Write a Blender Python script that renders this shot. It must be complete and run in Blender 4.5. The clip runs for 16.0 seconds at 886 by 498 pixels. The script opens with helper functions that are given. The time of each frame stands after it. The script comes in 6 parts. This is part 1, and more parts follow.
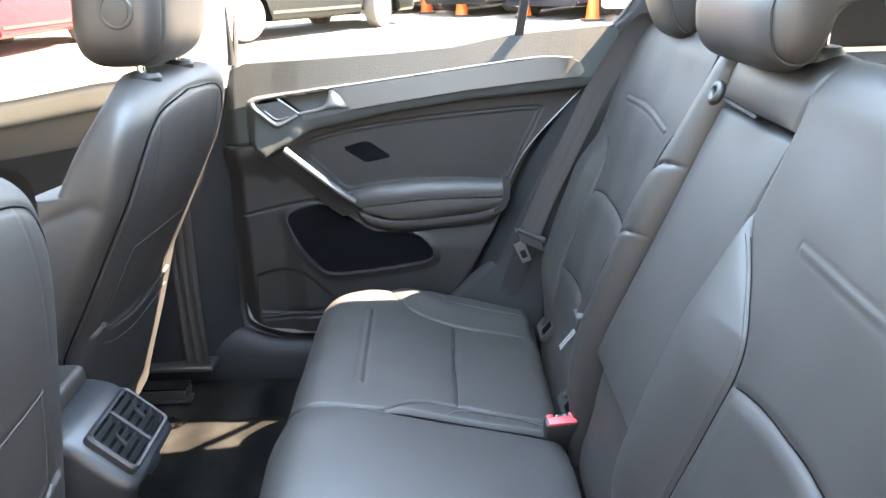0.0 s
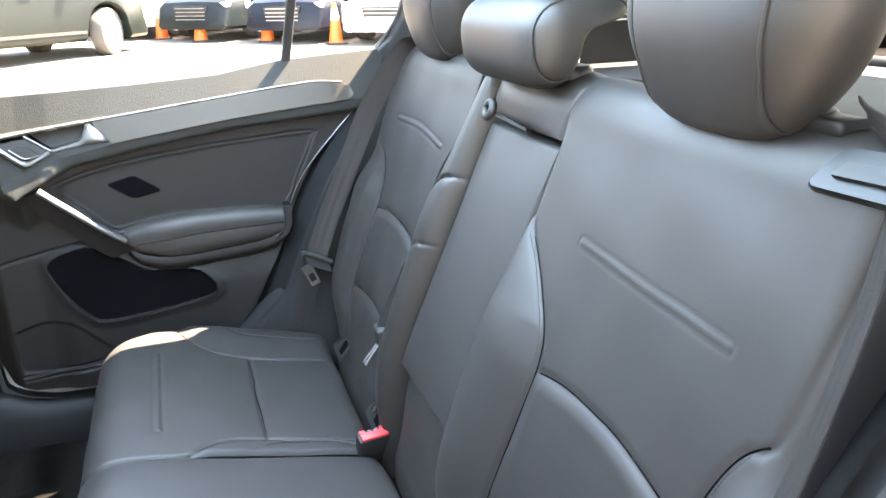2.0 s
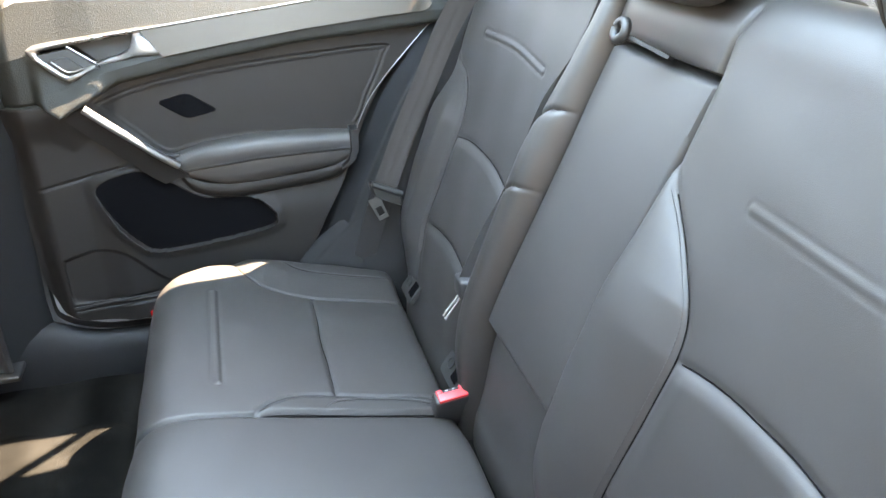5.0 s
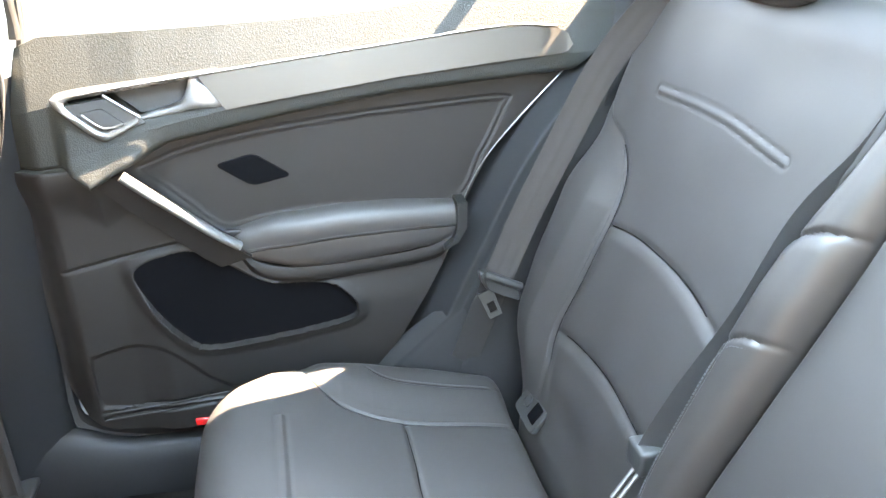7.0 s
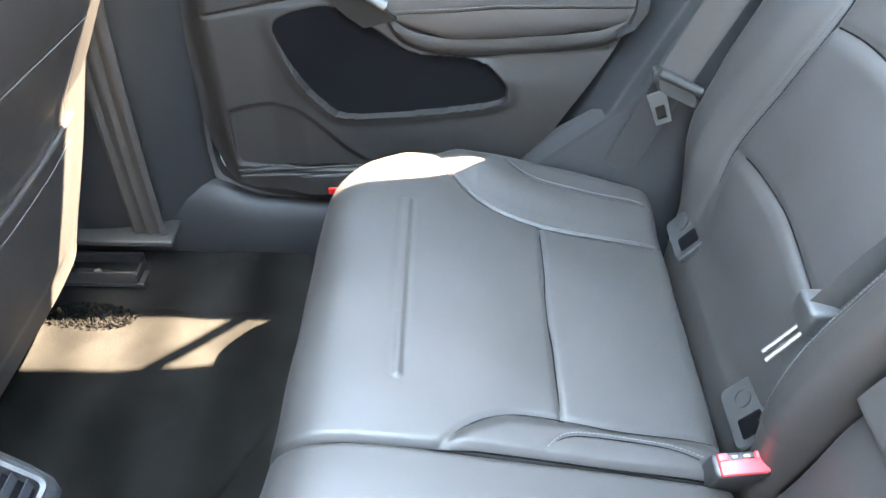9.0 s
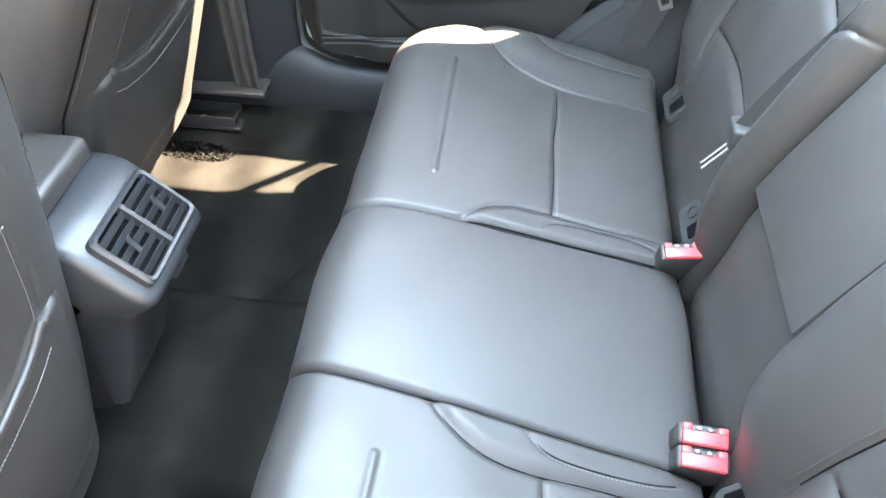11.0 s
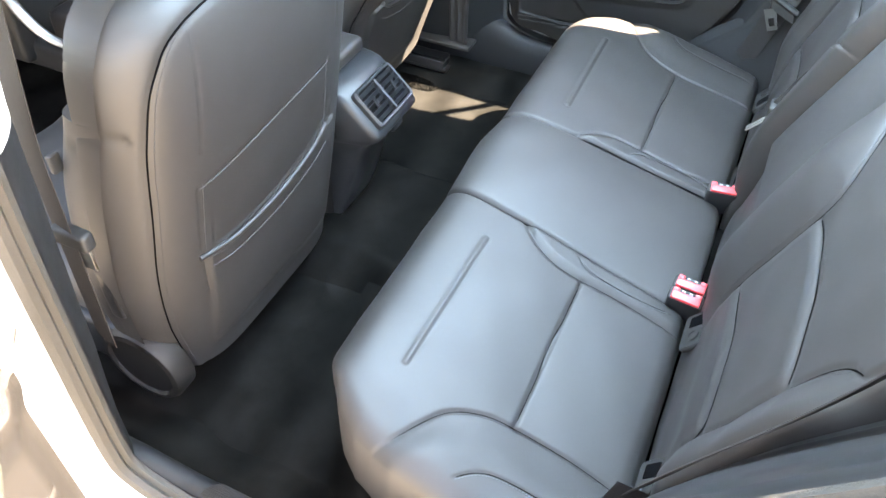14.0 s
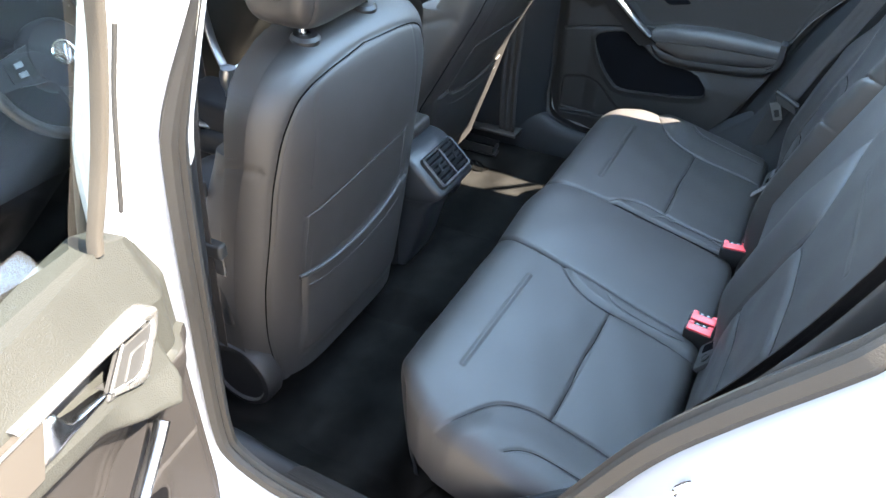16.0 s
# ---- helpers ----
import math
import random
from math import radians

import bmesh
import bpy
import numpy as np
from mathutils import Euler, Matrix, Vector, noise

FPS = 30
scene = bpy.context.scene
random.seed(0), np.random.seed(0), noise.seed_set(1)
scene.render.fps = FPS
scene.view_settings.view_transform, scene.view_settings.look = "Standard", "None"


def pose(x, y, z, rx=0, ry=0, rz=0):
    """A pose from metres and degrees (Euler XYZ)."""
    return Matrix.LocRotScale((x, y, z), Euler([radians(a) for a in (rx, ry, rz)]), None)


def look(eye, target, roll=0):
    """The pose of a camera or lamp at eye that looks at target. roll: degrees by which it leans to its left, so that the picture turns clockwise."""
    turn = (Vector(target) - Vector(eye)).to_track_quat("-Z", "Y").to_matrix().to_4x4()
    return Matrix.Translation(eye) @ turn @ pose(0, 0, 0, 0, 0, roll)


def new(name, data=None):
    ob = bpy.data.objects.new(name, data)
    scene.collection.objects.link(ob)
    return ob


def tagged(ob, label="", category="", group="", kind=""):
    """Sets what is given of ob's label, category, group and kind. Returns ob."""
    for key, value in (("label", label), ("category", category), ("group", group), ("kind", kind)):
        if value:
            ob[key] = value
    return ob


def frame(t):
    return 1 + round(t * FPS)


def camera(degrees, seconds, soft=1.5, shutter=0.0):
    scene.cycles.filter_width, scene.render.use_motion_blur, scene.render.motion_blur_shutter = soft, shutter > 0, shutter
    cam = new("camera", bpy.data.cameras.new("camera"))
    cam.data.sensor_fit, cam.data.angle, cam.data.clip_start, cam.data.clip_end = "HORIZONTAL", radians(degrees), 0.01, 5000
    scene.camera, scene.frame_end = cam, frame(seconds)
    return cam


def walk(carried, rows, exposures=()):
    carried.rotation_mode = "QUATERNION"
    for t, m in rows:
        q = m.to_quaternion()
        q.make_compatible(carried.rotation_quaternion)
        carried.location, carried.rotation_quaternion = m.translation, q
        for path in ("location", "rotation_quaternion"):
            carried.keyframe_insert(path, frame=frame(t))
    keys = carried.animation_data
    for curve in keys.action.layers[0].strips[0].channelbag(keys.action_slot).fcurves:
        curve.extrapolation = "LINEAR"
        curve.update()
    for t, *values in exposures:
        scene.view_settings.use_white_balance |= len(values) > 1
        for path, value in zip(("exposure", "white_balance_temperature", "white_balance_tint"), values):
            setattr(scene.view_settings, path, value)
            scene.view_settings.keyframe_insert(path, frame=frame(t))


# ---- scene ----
cam = camera(60.8, 16.0)
PATH = [
    (0, (-0.972, -0.257, 1.35), (0.899, -0.252, 0.643), -1.9),
    (0.5, (-0.955, -0.233, 1.37), (0.899, -0.516, 0.675), -1.7),
    (1, (-0.956, -0.221, 1.391), (0.87, -0.681, 0.718), -1.5),
    (1.5, (-0.97, -0.212, 1.39), (0.832, -0.78, 0.736), -1.4),
    (2, (-0.985, -0.203, 1.356), (0.799, -0.809, 0.687), -1.4),
    (2.5, (-1.006, -0.185, 1.314), (0.767, -0.801, 0.623), -1.3),
    (3, (-1.024, -0.164, 1.297), (0.728, -0.77, 0.545), -1.1),
    (5.5, (-0.675, -0.185, 1.347), (1.059, -0.645, 0.462), -0.8),
    (6, (-0.546, -0.148, 1.321), (1.204, -0.645, 0.49), -0.5),
    (6.5, (-0.447, -0.14, 1.342), (1.302, -0.606, 0.493), -0.3),
    (7, (-0.385, -0.127, 1.333), (1.377, -0.522, 0.474), -0.2),
    (7.5, (-0.334, -0.111, 1.296), (1.437, -0.416, 0.418), 0.2),
    (8, (-0.293, -0.125, 1.276), (1.451, -0.289, 0.311), 0.5),
    (8.5, (-0.283, -0.152, 1.265), (1.356, -0.182, 0.12), 0.3),
    (9, (-0.285, -0.154, 1.269), (1.22, -0.123, -0.048), 0.2),
    (9.5, (-0.303, -0.162, 1.283), (1.127, -0.098, -0.114), 0.0),
    (10, (-0.391, -0.177, 1.297), (1.017, -0.091, -0.121), -0.2),
    (12.5, (-0.857, -0.303, 1.422), (0.461, 0.062, -0.038), 2.5),
    (13, (-0.909, -0.352, 1.436), (0.375, 0.09, -0.032), 2.6),
    (13.5, (-0.995, -0.386, 1.487), (0.274, 0.133, 0.031), 1.9),
    (14, (-1.125, -0.416, 1.572), (0.161, 0.161, 0.153), 1.3),
    (14.5, (-1.253, -0.456, 1.63), (0.073, 0.179, 0.275), 0.8),
    (15, (-1.34, -0.49, 1.641), (0.028, 0.192, 0.351), 0.5),
    (15.5, (-1.399, -0.502, 1.638), (0.006, 0.216, 0.409), 0.6),
    (16, (-1.407, -0.517, 1.647), (0.001, 0.235, 0.442), 0.5),
]
EXPOSURES = [(0, 5.06, 8700, 20), (3, 5.0, 9100, 19), (5.5, 5.42, 9500, 19), (9, 6.24, 9100, 18), (12.5, 5.92, 9600, 18), (13.3, 5.80, 9400, 18), (14, 5.52, 8950, 17), (14.5, 5.10, 8400, 16), (16, 4.46, 7400, 14)]
walk(cam, [(t, look(eye, target, roll)) for t, eye, target, roll in PATH], EXPOSURES)

# ---- light ----
SUN_DIR = Vector((-0.13, 0.70, -1.0)).normalized()
world = bpy.data.worlds.new("sky")
scene.world = world
world.use_nodes = True
wn = world.node_tree.nodes
sky = wn.new("ShaderNodeTexSky")
sky.sky_type = "NISHITA"
sky.sun_disc = False
sky.sun_elevation = math.asin(-SUN_DIR.z)
sky.sun_rotation = math.atan2(-SUN_DIR.x, -SUN_DIR.y)
world.node_tree.links.new(sky.outputs[0], wn["Background"].inputs[0])
wn["Background"].inputs[1].default_value = 0.10
sun = new("sun", bpy.data.lights.new("sun", "SUN"))
sun.data.energy, sun.data.angle, sun.data.color = 5.0, radians(0.5), (1.0, 0.985, 0.92)
sun.matrix_world = look((3, -12, 15), Vector((3, -12, 15)) + SUN_DIR)
sun.name = "sun"


# ---- materials ----
def material(name, base, rough=0.5, metal=0.0, grain=None, bump=0.0, stain=0.0, coat=0.0, spec=0.5, kind="noise", patch=6.0, rough_var=0.1):
    """A procedural surface: base colour with stains at a large scale and grain at a fine one."""
    m = bpy.data.materials.new(name)
    m.use_nodes = True
    nt = m.node_tree
    b = nt.nodes["Principled BSDF"]
    b.inputs["Base Color"].default_value = (*base, 1)
    b.inputs["Roughness"].default_value = rough
    b.inputs["Metallic"].default_value = metal
    b.inputs["Specular IOR Level"].default_value = spec
    b.inputs["Coat Weight"].default_value = coat
    b.inputs["Coat Roughness"].default_value = 0.05
    tc = nt.nodes.new("ShaderNodeTexCoord")
    big = nt.nodes.new("ShaderNodeTexNoise")
    big.inputs["Scale"].default_value, big.inputs["Detail"].default_value = patch, 6
    nt.links.new(tc.outputs["Object"], big.inputs["Vector"])
    if stain:
        mix = nt.nodes.new("ShaderNodeMix")
        mix.data_type = "RGBA"
        mix.inputs["A"].default_value = (*[c * (1 - stain) for c in base], 1)
        mix.inputs["B"].default_value = (*[min(1, c * (1 + stain)) for c in base], 1)
        nt.links.new(big.outputs["Fac"], mix.inputs["Factor"])
        nt.links.new(mix.outputs["Result"], b.inputs["Base Color"])
    ramp = nt.nodes.new("ShaderNodeMapRange")
    ramp.inputs["To Min"].default_value = max(0.02, rough - rough_var)
    ramp.inputs["To Max"].default_value = min(1, rough + rough_var)
    nt.links.new(big.outputs["Fac"], ramp.inputs["Value"])
    nt.links.new(ramp.outputs["Result"], b.inputs["Roughness"])
    if grain:
        if kind == "cells":
            fine = nt.nodes.new("ShaderNodeTexVoronoi")
            fine.inputs["Scale"].default_value = grain
            out = fine.outputs["Distance"]
        else:
            fine = nt.nodes.new("ShaderNodeTexNoise")
            fine.inputs["Scale"].default_value, fine.inputs["Detail"].default_value = grain, 4
            out = fine.outputs["Fac"]
        nt.links.new(tc.outputs["Object"], fine.inputs["Vector"])
        bp = nt.nodes.new("ShaderNodeBump")
        bp.inputs["Strength"].default_value, bp.inputs["Distance"].default_value = bump, 0.002
        nt.links.new(out, bp.inputs["Height"])
        nt.links.new(bp.outputs["Normal"], b.inputs["Normal"])
    return m


def pane(name, tint, rough=0.0, gloss=1.0):
    """Thin window glass: clear with a Fresnel gloss."""
    m = bpy.data.materials.new(name)
    m.use_nodes = True
    nt = m.node_tree
    nt.nodes.remove(nt.nodes["Principled BSDF"])
    mix, tr, gl, fr = (nt.nodes.new("ShaderNode" + k) for k in ("MixShader", "BsdfTransparent", "BsdfGlossy", "Fresnel"))
    tr.inputs[0].default_value = (*tint, 1)
    gl.inputs["Roughness"].default_value = rough
    fr.inputs[0].default_value = 1.45
    soft = nt.nodes.new("ShaderNodeMath")
    soft.operation, soft.inputs[1].default_value = "MULTIPLY", gloss
    nt.links.new(fr.outputs[0], soft.inputs[0])
    nt.links.new(soft.outputs[0], mix.inputs[0])
    nt.links.new(tr.outputs[0], mix.inputs[1])
    nt.links.new(gl.outputs[0], mix.inputs[2])
    nt.links.new(mix.outputs[0], nt.nodes["Material Output"].inputs[0])
    return m


LEATHER = material("black_leather", (0.0195, 0.0174, 0.0166), 0.56, spec=0.5, grain=900, bump=0.05, stain=0.10, kind="cells", patch=9)
LEATHER_SIDE = material("smooth_leather", (0.0190, 0.0166, 0.0155), 0.48, spec=0.5, grain=900, bump=0.05, stain=0.10, kind="cells", patch=9)
SOFT = material("soft_touch_plastic", (0.0118, 0.0122, 0.0106), 0.60, spec=0.3, grain=480, bump=0.24, stain=0.10, kind="cells")
PLASTIC = material("grained_plastic", (0.0092, 0.0082, 0.0079), 0.52, spec=0.28, grain=900, bump=0.25, stain=0.12)
SMOOTH_PLASTIC = material("smooth_plastic", (0.0125, 0.0125, 0.013), 0.42, spec=0.3, grain=900, bump=0.06, stain=0.1)
SCUFFED = material("scuffed_sill_plastic", (0.0075, 0.0078, 0.0086), 0.60, spec=0.25, grain=160, bump=0.10, stain=0.25, patch=22)
# felt black, also used for tubes that draw crease shade in the seams
FELT_AND_SHADE = material("felt_and_shade_black", (0.0035, 0.0035, 0.004), 0.95, grain=900, bump=0.5, stain=0.2, spec=0.0)
CARPET = material("dark_carpet", (0.0104, 0.0100, 0.0093), 0.97, grain=900, bump=1.0, stain=0.8, spec=0.0, patch=14)
cn = CARPET.node_tree
wave, mul, tcc = (cn.nodes.new("ShaderNode" + k) for k in ("TexWave", "Mix", "TexCoord"))
wave.bands_direction, wave.inputs["Scale"].default_value, wave.inputs["Distortion"].default_value, wave.inputs["Detail Scale"].default_value = "Y", 1.9, 3.0, 0.6
mul.data_type, mul.blend_type, mul.inputs["Factor"].default_value = "RGBA", "MULTIPLY", 0.45
cn.links.new(tcc.outputs["Object"], wave.inputs["Vector"])
cn.links.new(cn.nodes["Principled BSDF"].inputs["Base Color"].links[0].from_socket, mul.inputs["A"])
cn.links.new(wave.outputs["Color"], mul.inputs["B"])
cn.links.new(mul.outputs["Result"], cn.nodes["Principled BSDF"].inputs["Base Color"])
RUBBER = material("black_rubber", (0.012, 0.012, 0.012), 0.6, grain=300, bump=0.1)
SEAL = material("dusty_door_seal", (0.026, 0.022, 0.017), 0.75, grain=500, bump=0.3, stain=0.25)
BRUSHED = material("satin_grey_trim", (0.062, 0.055, 0.048), 0.50, metal=0.75, grain=900, bump=0.05, stain=0.05)
SATIN = material("satin_silver", (0.19, 0.19, 0.188), 0.30, metal=0.85, grain=900, bump=0.03)
POLISHED = material("polished_grey_metal", (0.19, 0.193, 0.196), 0.36, metal=0.75, rough_var=0.05)
CHROME = material("chrome", (0.78, 0.78, 0.78), 0.10, metal=1.0, rough_var=0.04)
STEEL = material("zinc_steel", (0.40, 0.38, 0.33), 0.38, metal=0.9, grain=300, bump=0.15, stain=0.2)
VENT = material("grey_console_plastic", (0.0145, 0.0155, 0.0175), 0.42, spec=0.4, grain=900, bump=0.1, stain=0.1)
# same metal as POLISHED, with the open door's sunlit sheen put into it
POLISHED_SUNLIT = material("sunlit_grey_metal", (0.36, 0.365, 0.375), 0.20, metal=1.0, rough_var=0.05)
TONGUE = material("plated_tongue", (0.13, 0.128, 0.123), 0.40, metal=0.85)
WEBBING = material("seat_belt_webbing", (0.0205, 0.0168, 0.0154), 0.75, spec=0.25, grain=900, bump=0.5, stain=0.1)
# the same webbing with shade put into its colour, for straps in shadow
SHADED_WEBBING = material("shaded_belt_webbing", (0.0075, 0.0060, 0.0055), 0.75, grain=900, bump=0.5, stain=0.1)
GLOSS = material("black_gloss_plastic", (0.006, 0.006, 0.006), 0.30, spec=0.25, rough_var=0.04)
RED = material("red_button_plastic", (0.62, 0.03, 0.035), 0.38, grain=500, bump=0.04)
REFLECTOR = material("red_reflector", (0.45, 0.01, 0.012), 0.12, coat=0.6)
PAINT = material("white_car_paint", (0.42, 0.43, 0.44), 0.30, coat=0.4, stain=0.02)
# blue tint of the light let in by the unseen, added roof opening
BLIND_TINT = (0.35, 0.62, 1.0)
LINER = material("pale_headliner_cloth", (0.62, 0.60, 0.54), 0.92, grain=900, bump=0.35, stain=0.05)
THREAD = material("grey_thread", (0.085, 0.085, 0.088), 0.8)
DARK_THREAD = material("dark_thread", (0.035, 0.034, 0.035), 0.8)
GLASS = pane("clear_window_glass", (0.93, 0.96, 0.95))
BLIND = bpy.data.materials.new("added_roof_light_blind")
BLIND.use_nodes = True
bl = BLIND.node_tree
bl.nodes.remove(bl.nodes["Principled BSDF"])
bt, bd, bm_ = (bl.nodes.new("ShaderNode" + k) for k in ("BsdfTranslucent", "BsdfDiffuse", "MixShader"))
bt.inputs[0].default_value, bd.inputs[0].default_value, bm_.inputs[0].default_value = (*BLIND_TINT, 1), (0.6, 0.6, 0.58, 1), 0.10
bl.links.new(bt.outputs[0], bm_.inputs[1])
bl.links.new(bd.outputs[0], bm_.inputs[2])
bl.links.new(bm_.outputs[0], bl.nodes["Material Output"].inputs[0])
DARK_GLASS = pane("tinted_privacy_glass", (0.22, 0.25, 0.24))
# tint deepened to cut the light that reaches the headrests from the front
SCREEN_GLASS = pane("windscreen_glass", (0.52, 0.55, 0.53))
GREEN_GLASS = pane("greenish_window_glass", (0.72, 0.80, 0.76), gloss=0.3)


# ---- mesh helpers ----
def part(name, bm, mat, parent=None, label="", smooth=True):
    me = bpy.data.meshes.new(name)
    bm.normal_update()
    bm.to_mesh(me)
    bm.free()
    me.materials.append(mat)
    if smooth:
        me.polygons.foreach_set("use_smooth", [True] * len(me.polygons))
        me.set_sharp_from_angle(angle=radians(38))
    ob = new(name, me)
    if parent:
        ob.parent = parent
    if label:
        tagged(ob, label)
    return ob


def raw(name, verts, faces, mat, parent=None, label="", angle=50):
    me = bpy.data.meshes.new(name)
    me.from_pydata([tuple(map(float, v)) for v in verts], [], faces)
    me.update()
    me.materials.append(mat)
    me.polygons.foreach_set("use_smooth", [True] * len(me.polygons))
    me.set_sharp_from_angle(angle=radians(angle))
    ob = new(name, me)
    if parent:
        ob.parent = parent
    if label:
        tagged(ob, label)
    return ob


def thing(name, at, label, category, group="", kind=""):
    ob = new(name)
    ob.location = at
    ob.empty_display_size = 0.05
    return tagged(ob, label, category, group, kind)


def under(ob, root):
    """Hang ob under root and keep it where it is."""
    ob.parent = root
    ob.matrix_parent_inverse = Matrix.Translation(-root.location)
    return ob


def smooth_line(pts, step=0.006, closed=False):
    """A Catmull-Rom line through the points, resampled."""
    p = np.array(pts, float)
    n = len(p)
    out = []
    for i in range(n if closed else n - 1):
        if closed:
            a, b, c, d = p[(i - 1) % n], p[i], p[(i + 1) % n], p[(i + 2) % n]
        else:
            b, c = p[i], p[i + 1]
            a = p[i - 1] if i else 2 * b - c
            d = p[i + 2] if i + 2 < n else 2 * c - b
        k = max(2, int(np.linalg.norm(c - b) / step))
        for u in np.arange(k) / k:
            out.append(0.5 * ((2 * b) + (c - a) * u + (2 * a - 5 * b + 4 * c - d) * u ** 2 + (3 * b - a - 3 * c + d) * u ** 3))
    if not closed:
        out.append(p[-1])
    return np.array(out)


def away(X, Y, pts, step=0.01):
    """Distance of each place (X, Y) from a line through pts."""
    line = smooth_line(pts, step)
    best = np.full(X.shape, 9.0)
    for (ax, ay), (bx, by) in zip(line[:-1], line[1:]):
        dx, dy = bx - ax, by - ay
        t = np.clip(((X - ax) * dx + (Y - ay) * dy) / (dx * dx + dy * dy + 1e-12), 0, 1)
        best = np.minimum(best, np.hypot(X - ax - t * dx, Y - ay - t * dy))
    return best


def groove(d, depth, width):
    return -depth * np.exp(-(d / width) ** 2)


def even(P):
    """Points along a line, run smooth."""
    Q = np.concatenate([np.repeat(P[:1], 5, 0), P, np.repeat(P[-1:], 5, 0)])
    return sum(Q[i:i + len(P)] for i in range(11)) / 11


def ease(x):
    x = np.clip(x, 0, 1)
    return x * x * (3 - 2 * x)


def at(pts, v):
    """Value of a table of (key, value), keys in rising order."""
    return np.interp(v, [p[0] for p in pts], [p[1] for p in pts])


def inside(X, Y, poly):
    hit = np.zeros(X.shape, bool)
    n = len(poly)
    for i in range(n):
        (ax, ay), (bx, by) = poly[i], poly[(i + 1) % n]
        cross = ((ay > Y) != (by > Y)) & (X < (bx - ax) * (Y - ay) / (by - ay + 1e-12) + ax)
        hit ^= cross
    return hit


def shell(name, P, mat, parent=None, label="", back=None, angle=50):
    """A grid of places P (nu, nv, 3) as a surface; with back, closed behind by that offset."""
    nu, nv = P.shape[:2]
    verts = P.reshape(-1, 3).tolist()
    faces = [(i * nv + j, (i + 1) * nv + j, (i + 1) * nv + j + 1, i * nv + j + 1) for i in range(nu - 1) for j in range(nv - 1)]
    if back is not None:
        edge = [i * nv for i in range(nu)] + [(nu - 1) * nv + j for j in range(1, nv)]
        edge += [i * nv + nv - 1 for i in range(nu - 2, -1, -1)] + [j for j in range(nv - 2, 0, -1)]
        base = len(verts)
        verts += [[a + b for a, b in zip(verts[k], back)] for k in edge]
        m = len(edge)
        faces += [(edge[(k + 1) % m], edge[k], base + k, base + (k + 1) % m) for k in range(m)]
        mid = np.mean([verts[base + k] for k in range(m)], axis=0).tolist()
        verts.append(mid)
        faces += [(base + (k + 1) % m, base + k, base + m) for k in range(m)]
    return raw(name, verts, faces, mat, parent, label, angle)


def loft(name, rings, mat, parent=None, label="", caps=True, angle=50, closed=True):
    """Rings of equally many places joined into a skin."""
    n = len(rings[0])
    verts = [v for r in rings for v in r]
    faces = []
    for i in range(len(rings) - 1):
        for j in range(n if closed else n - 1):
            k = (j + 1) % n
            faces.append((i * n + j, i * n + k, (i + 1) * n + k, (i + 1) * n + j))
    if caps:
        faces.append(tuple(range(n - 1, -1, -1)))
        faces.append(tuple((len(rings) - 1) * n + j for j in range(n)))
    return raw(name, verts, faces, mat, parent, label, angle)


def tube(name, pts, r, mat, parent=None, label="", n=12, flat=1.0, up=(0, 0, 1), step=0.01):
    """A round or flattened rod along a smooth line."""
    line = smooth_line(pts, step) if len(pts) > 2 else np.array(pts, float)
    rings = []
    for i, p in enumerate(line):
        d = Vector(line[min(i + 1, len(line) - 1)] - line[max(i - 1, 0)]).normalized()
        s = d.cross(Vector(up))
        s = s.normalized() if s.length > 1e-4 else Vector((1, 0, 0))
        u = s.cross(d)
        rings.append([Vector(p) + s * r * math.cos(2 * math.pi * k / n) + u * r * flat * math.sin(2 * math.pi * k / n) for k in range(n)])
    return loft(name, rings, mat, parent, label)


def strap(name, pts, width, mat, parent=None, label="", across=(0, 1, 0), thick=0.0014, folds=0.0):
    """A flat belt along a smooth line, its width along 'across'."""
    line = smooth_line(pts, 0.015)
    a0 = Vector(across)
    m = 9
    rings = []
    for i, p in enumerate(line):
        d = Vector(line[min(i + 1, len(line) - 1)] - line[max(i - 1, 0)]).normalized()
        a = (a0 - d * a0.dot(d)).normalized()
        nrm = d.cross(a)
        front = [Vector(p) + a * width * (k / (m - 1) - 0.5) + nrm * folds * math.sin(k * 2.1 + i * 0.05) for k in range(m)]
        rings.append(front + [q - nrm * thick for q in reversed(front)])
    return loft(name, rings, mat, parent, label)


def rounded(pts, r, k=6):
    """An outline with its corners rounded off."""
    out, n = [], len(pts)
    for i in range(n):
        p, q, s = (np.array(pts[j % n], float) for j in (i - 1, i, i + 1))
        u, v = (p - q) / np.linalg.norm(p - q), (s - q) / np.linalg.norm(s - q)
        rr = min(r, 0.45 * np.linalg.norm(p - q), 0.45 * np.linalg.norm(s - q))
        for t in np.linspace(0, 1, k):
            out.append(tuple((1 - t) ** 2 * (q + u * rr) + 2 * t * (1 - t) * q + t * t * (q + v * rr)))
    return out


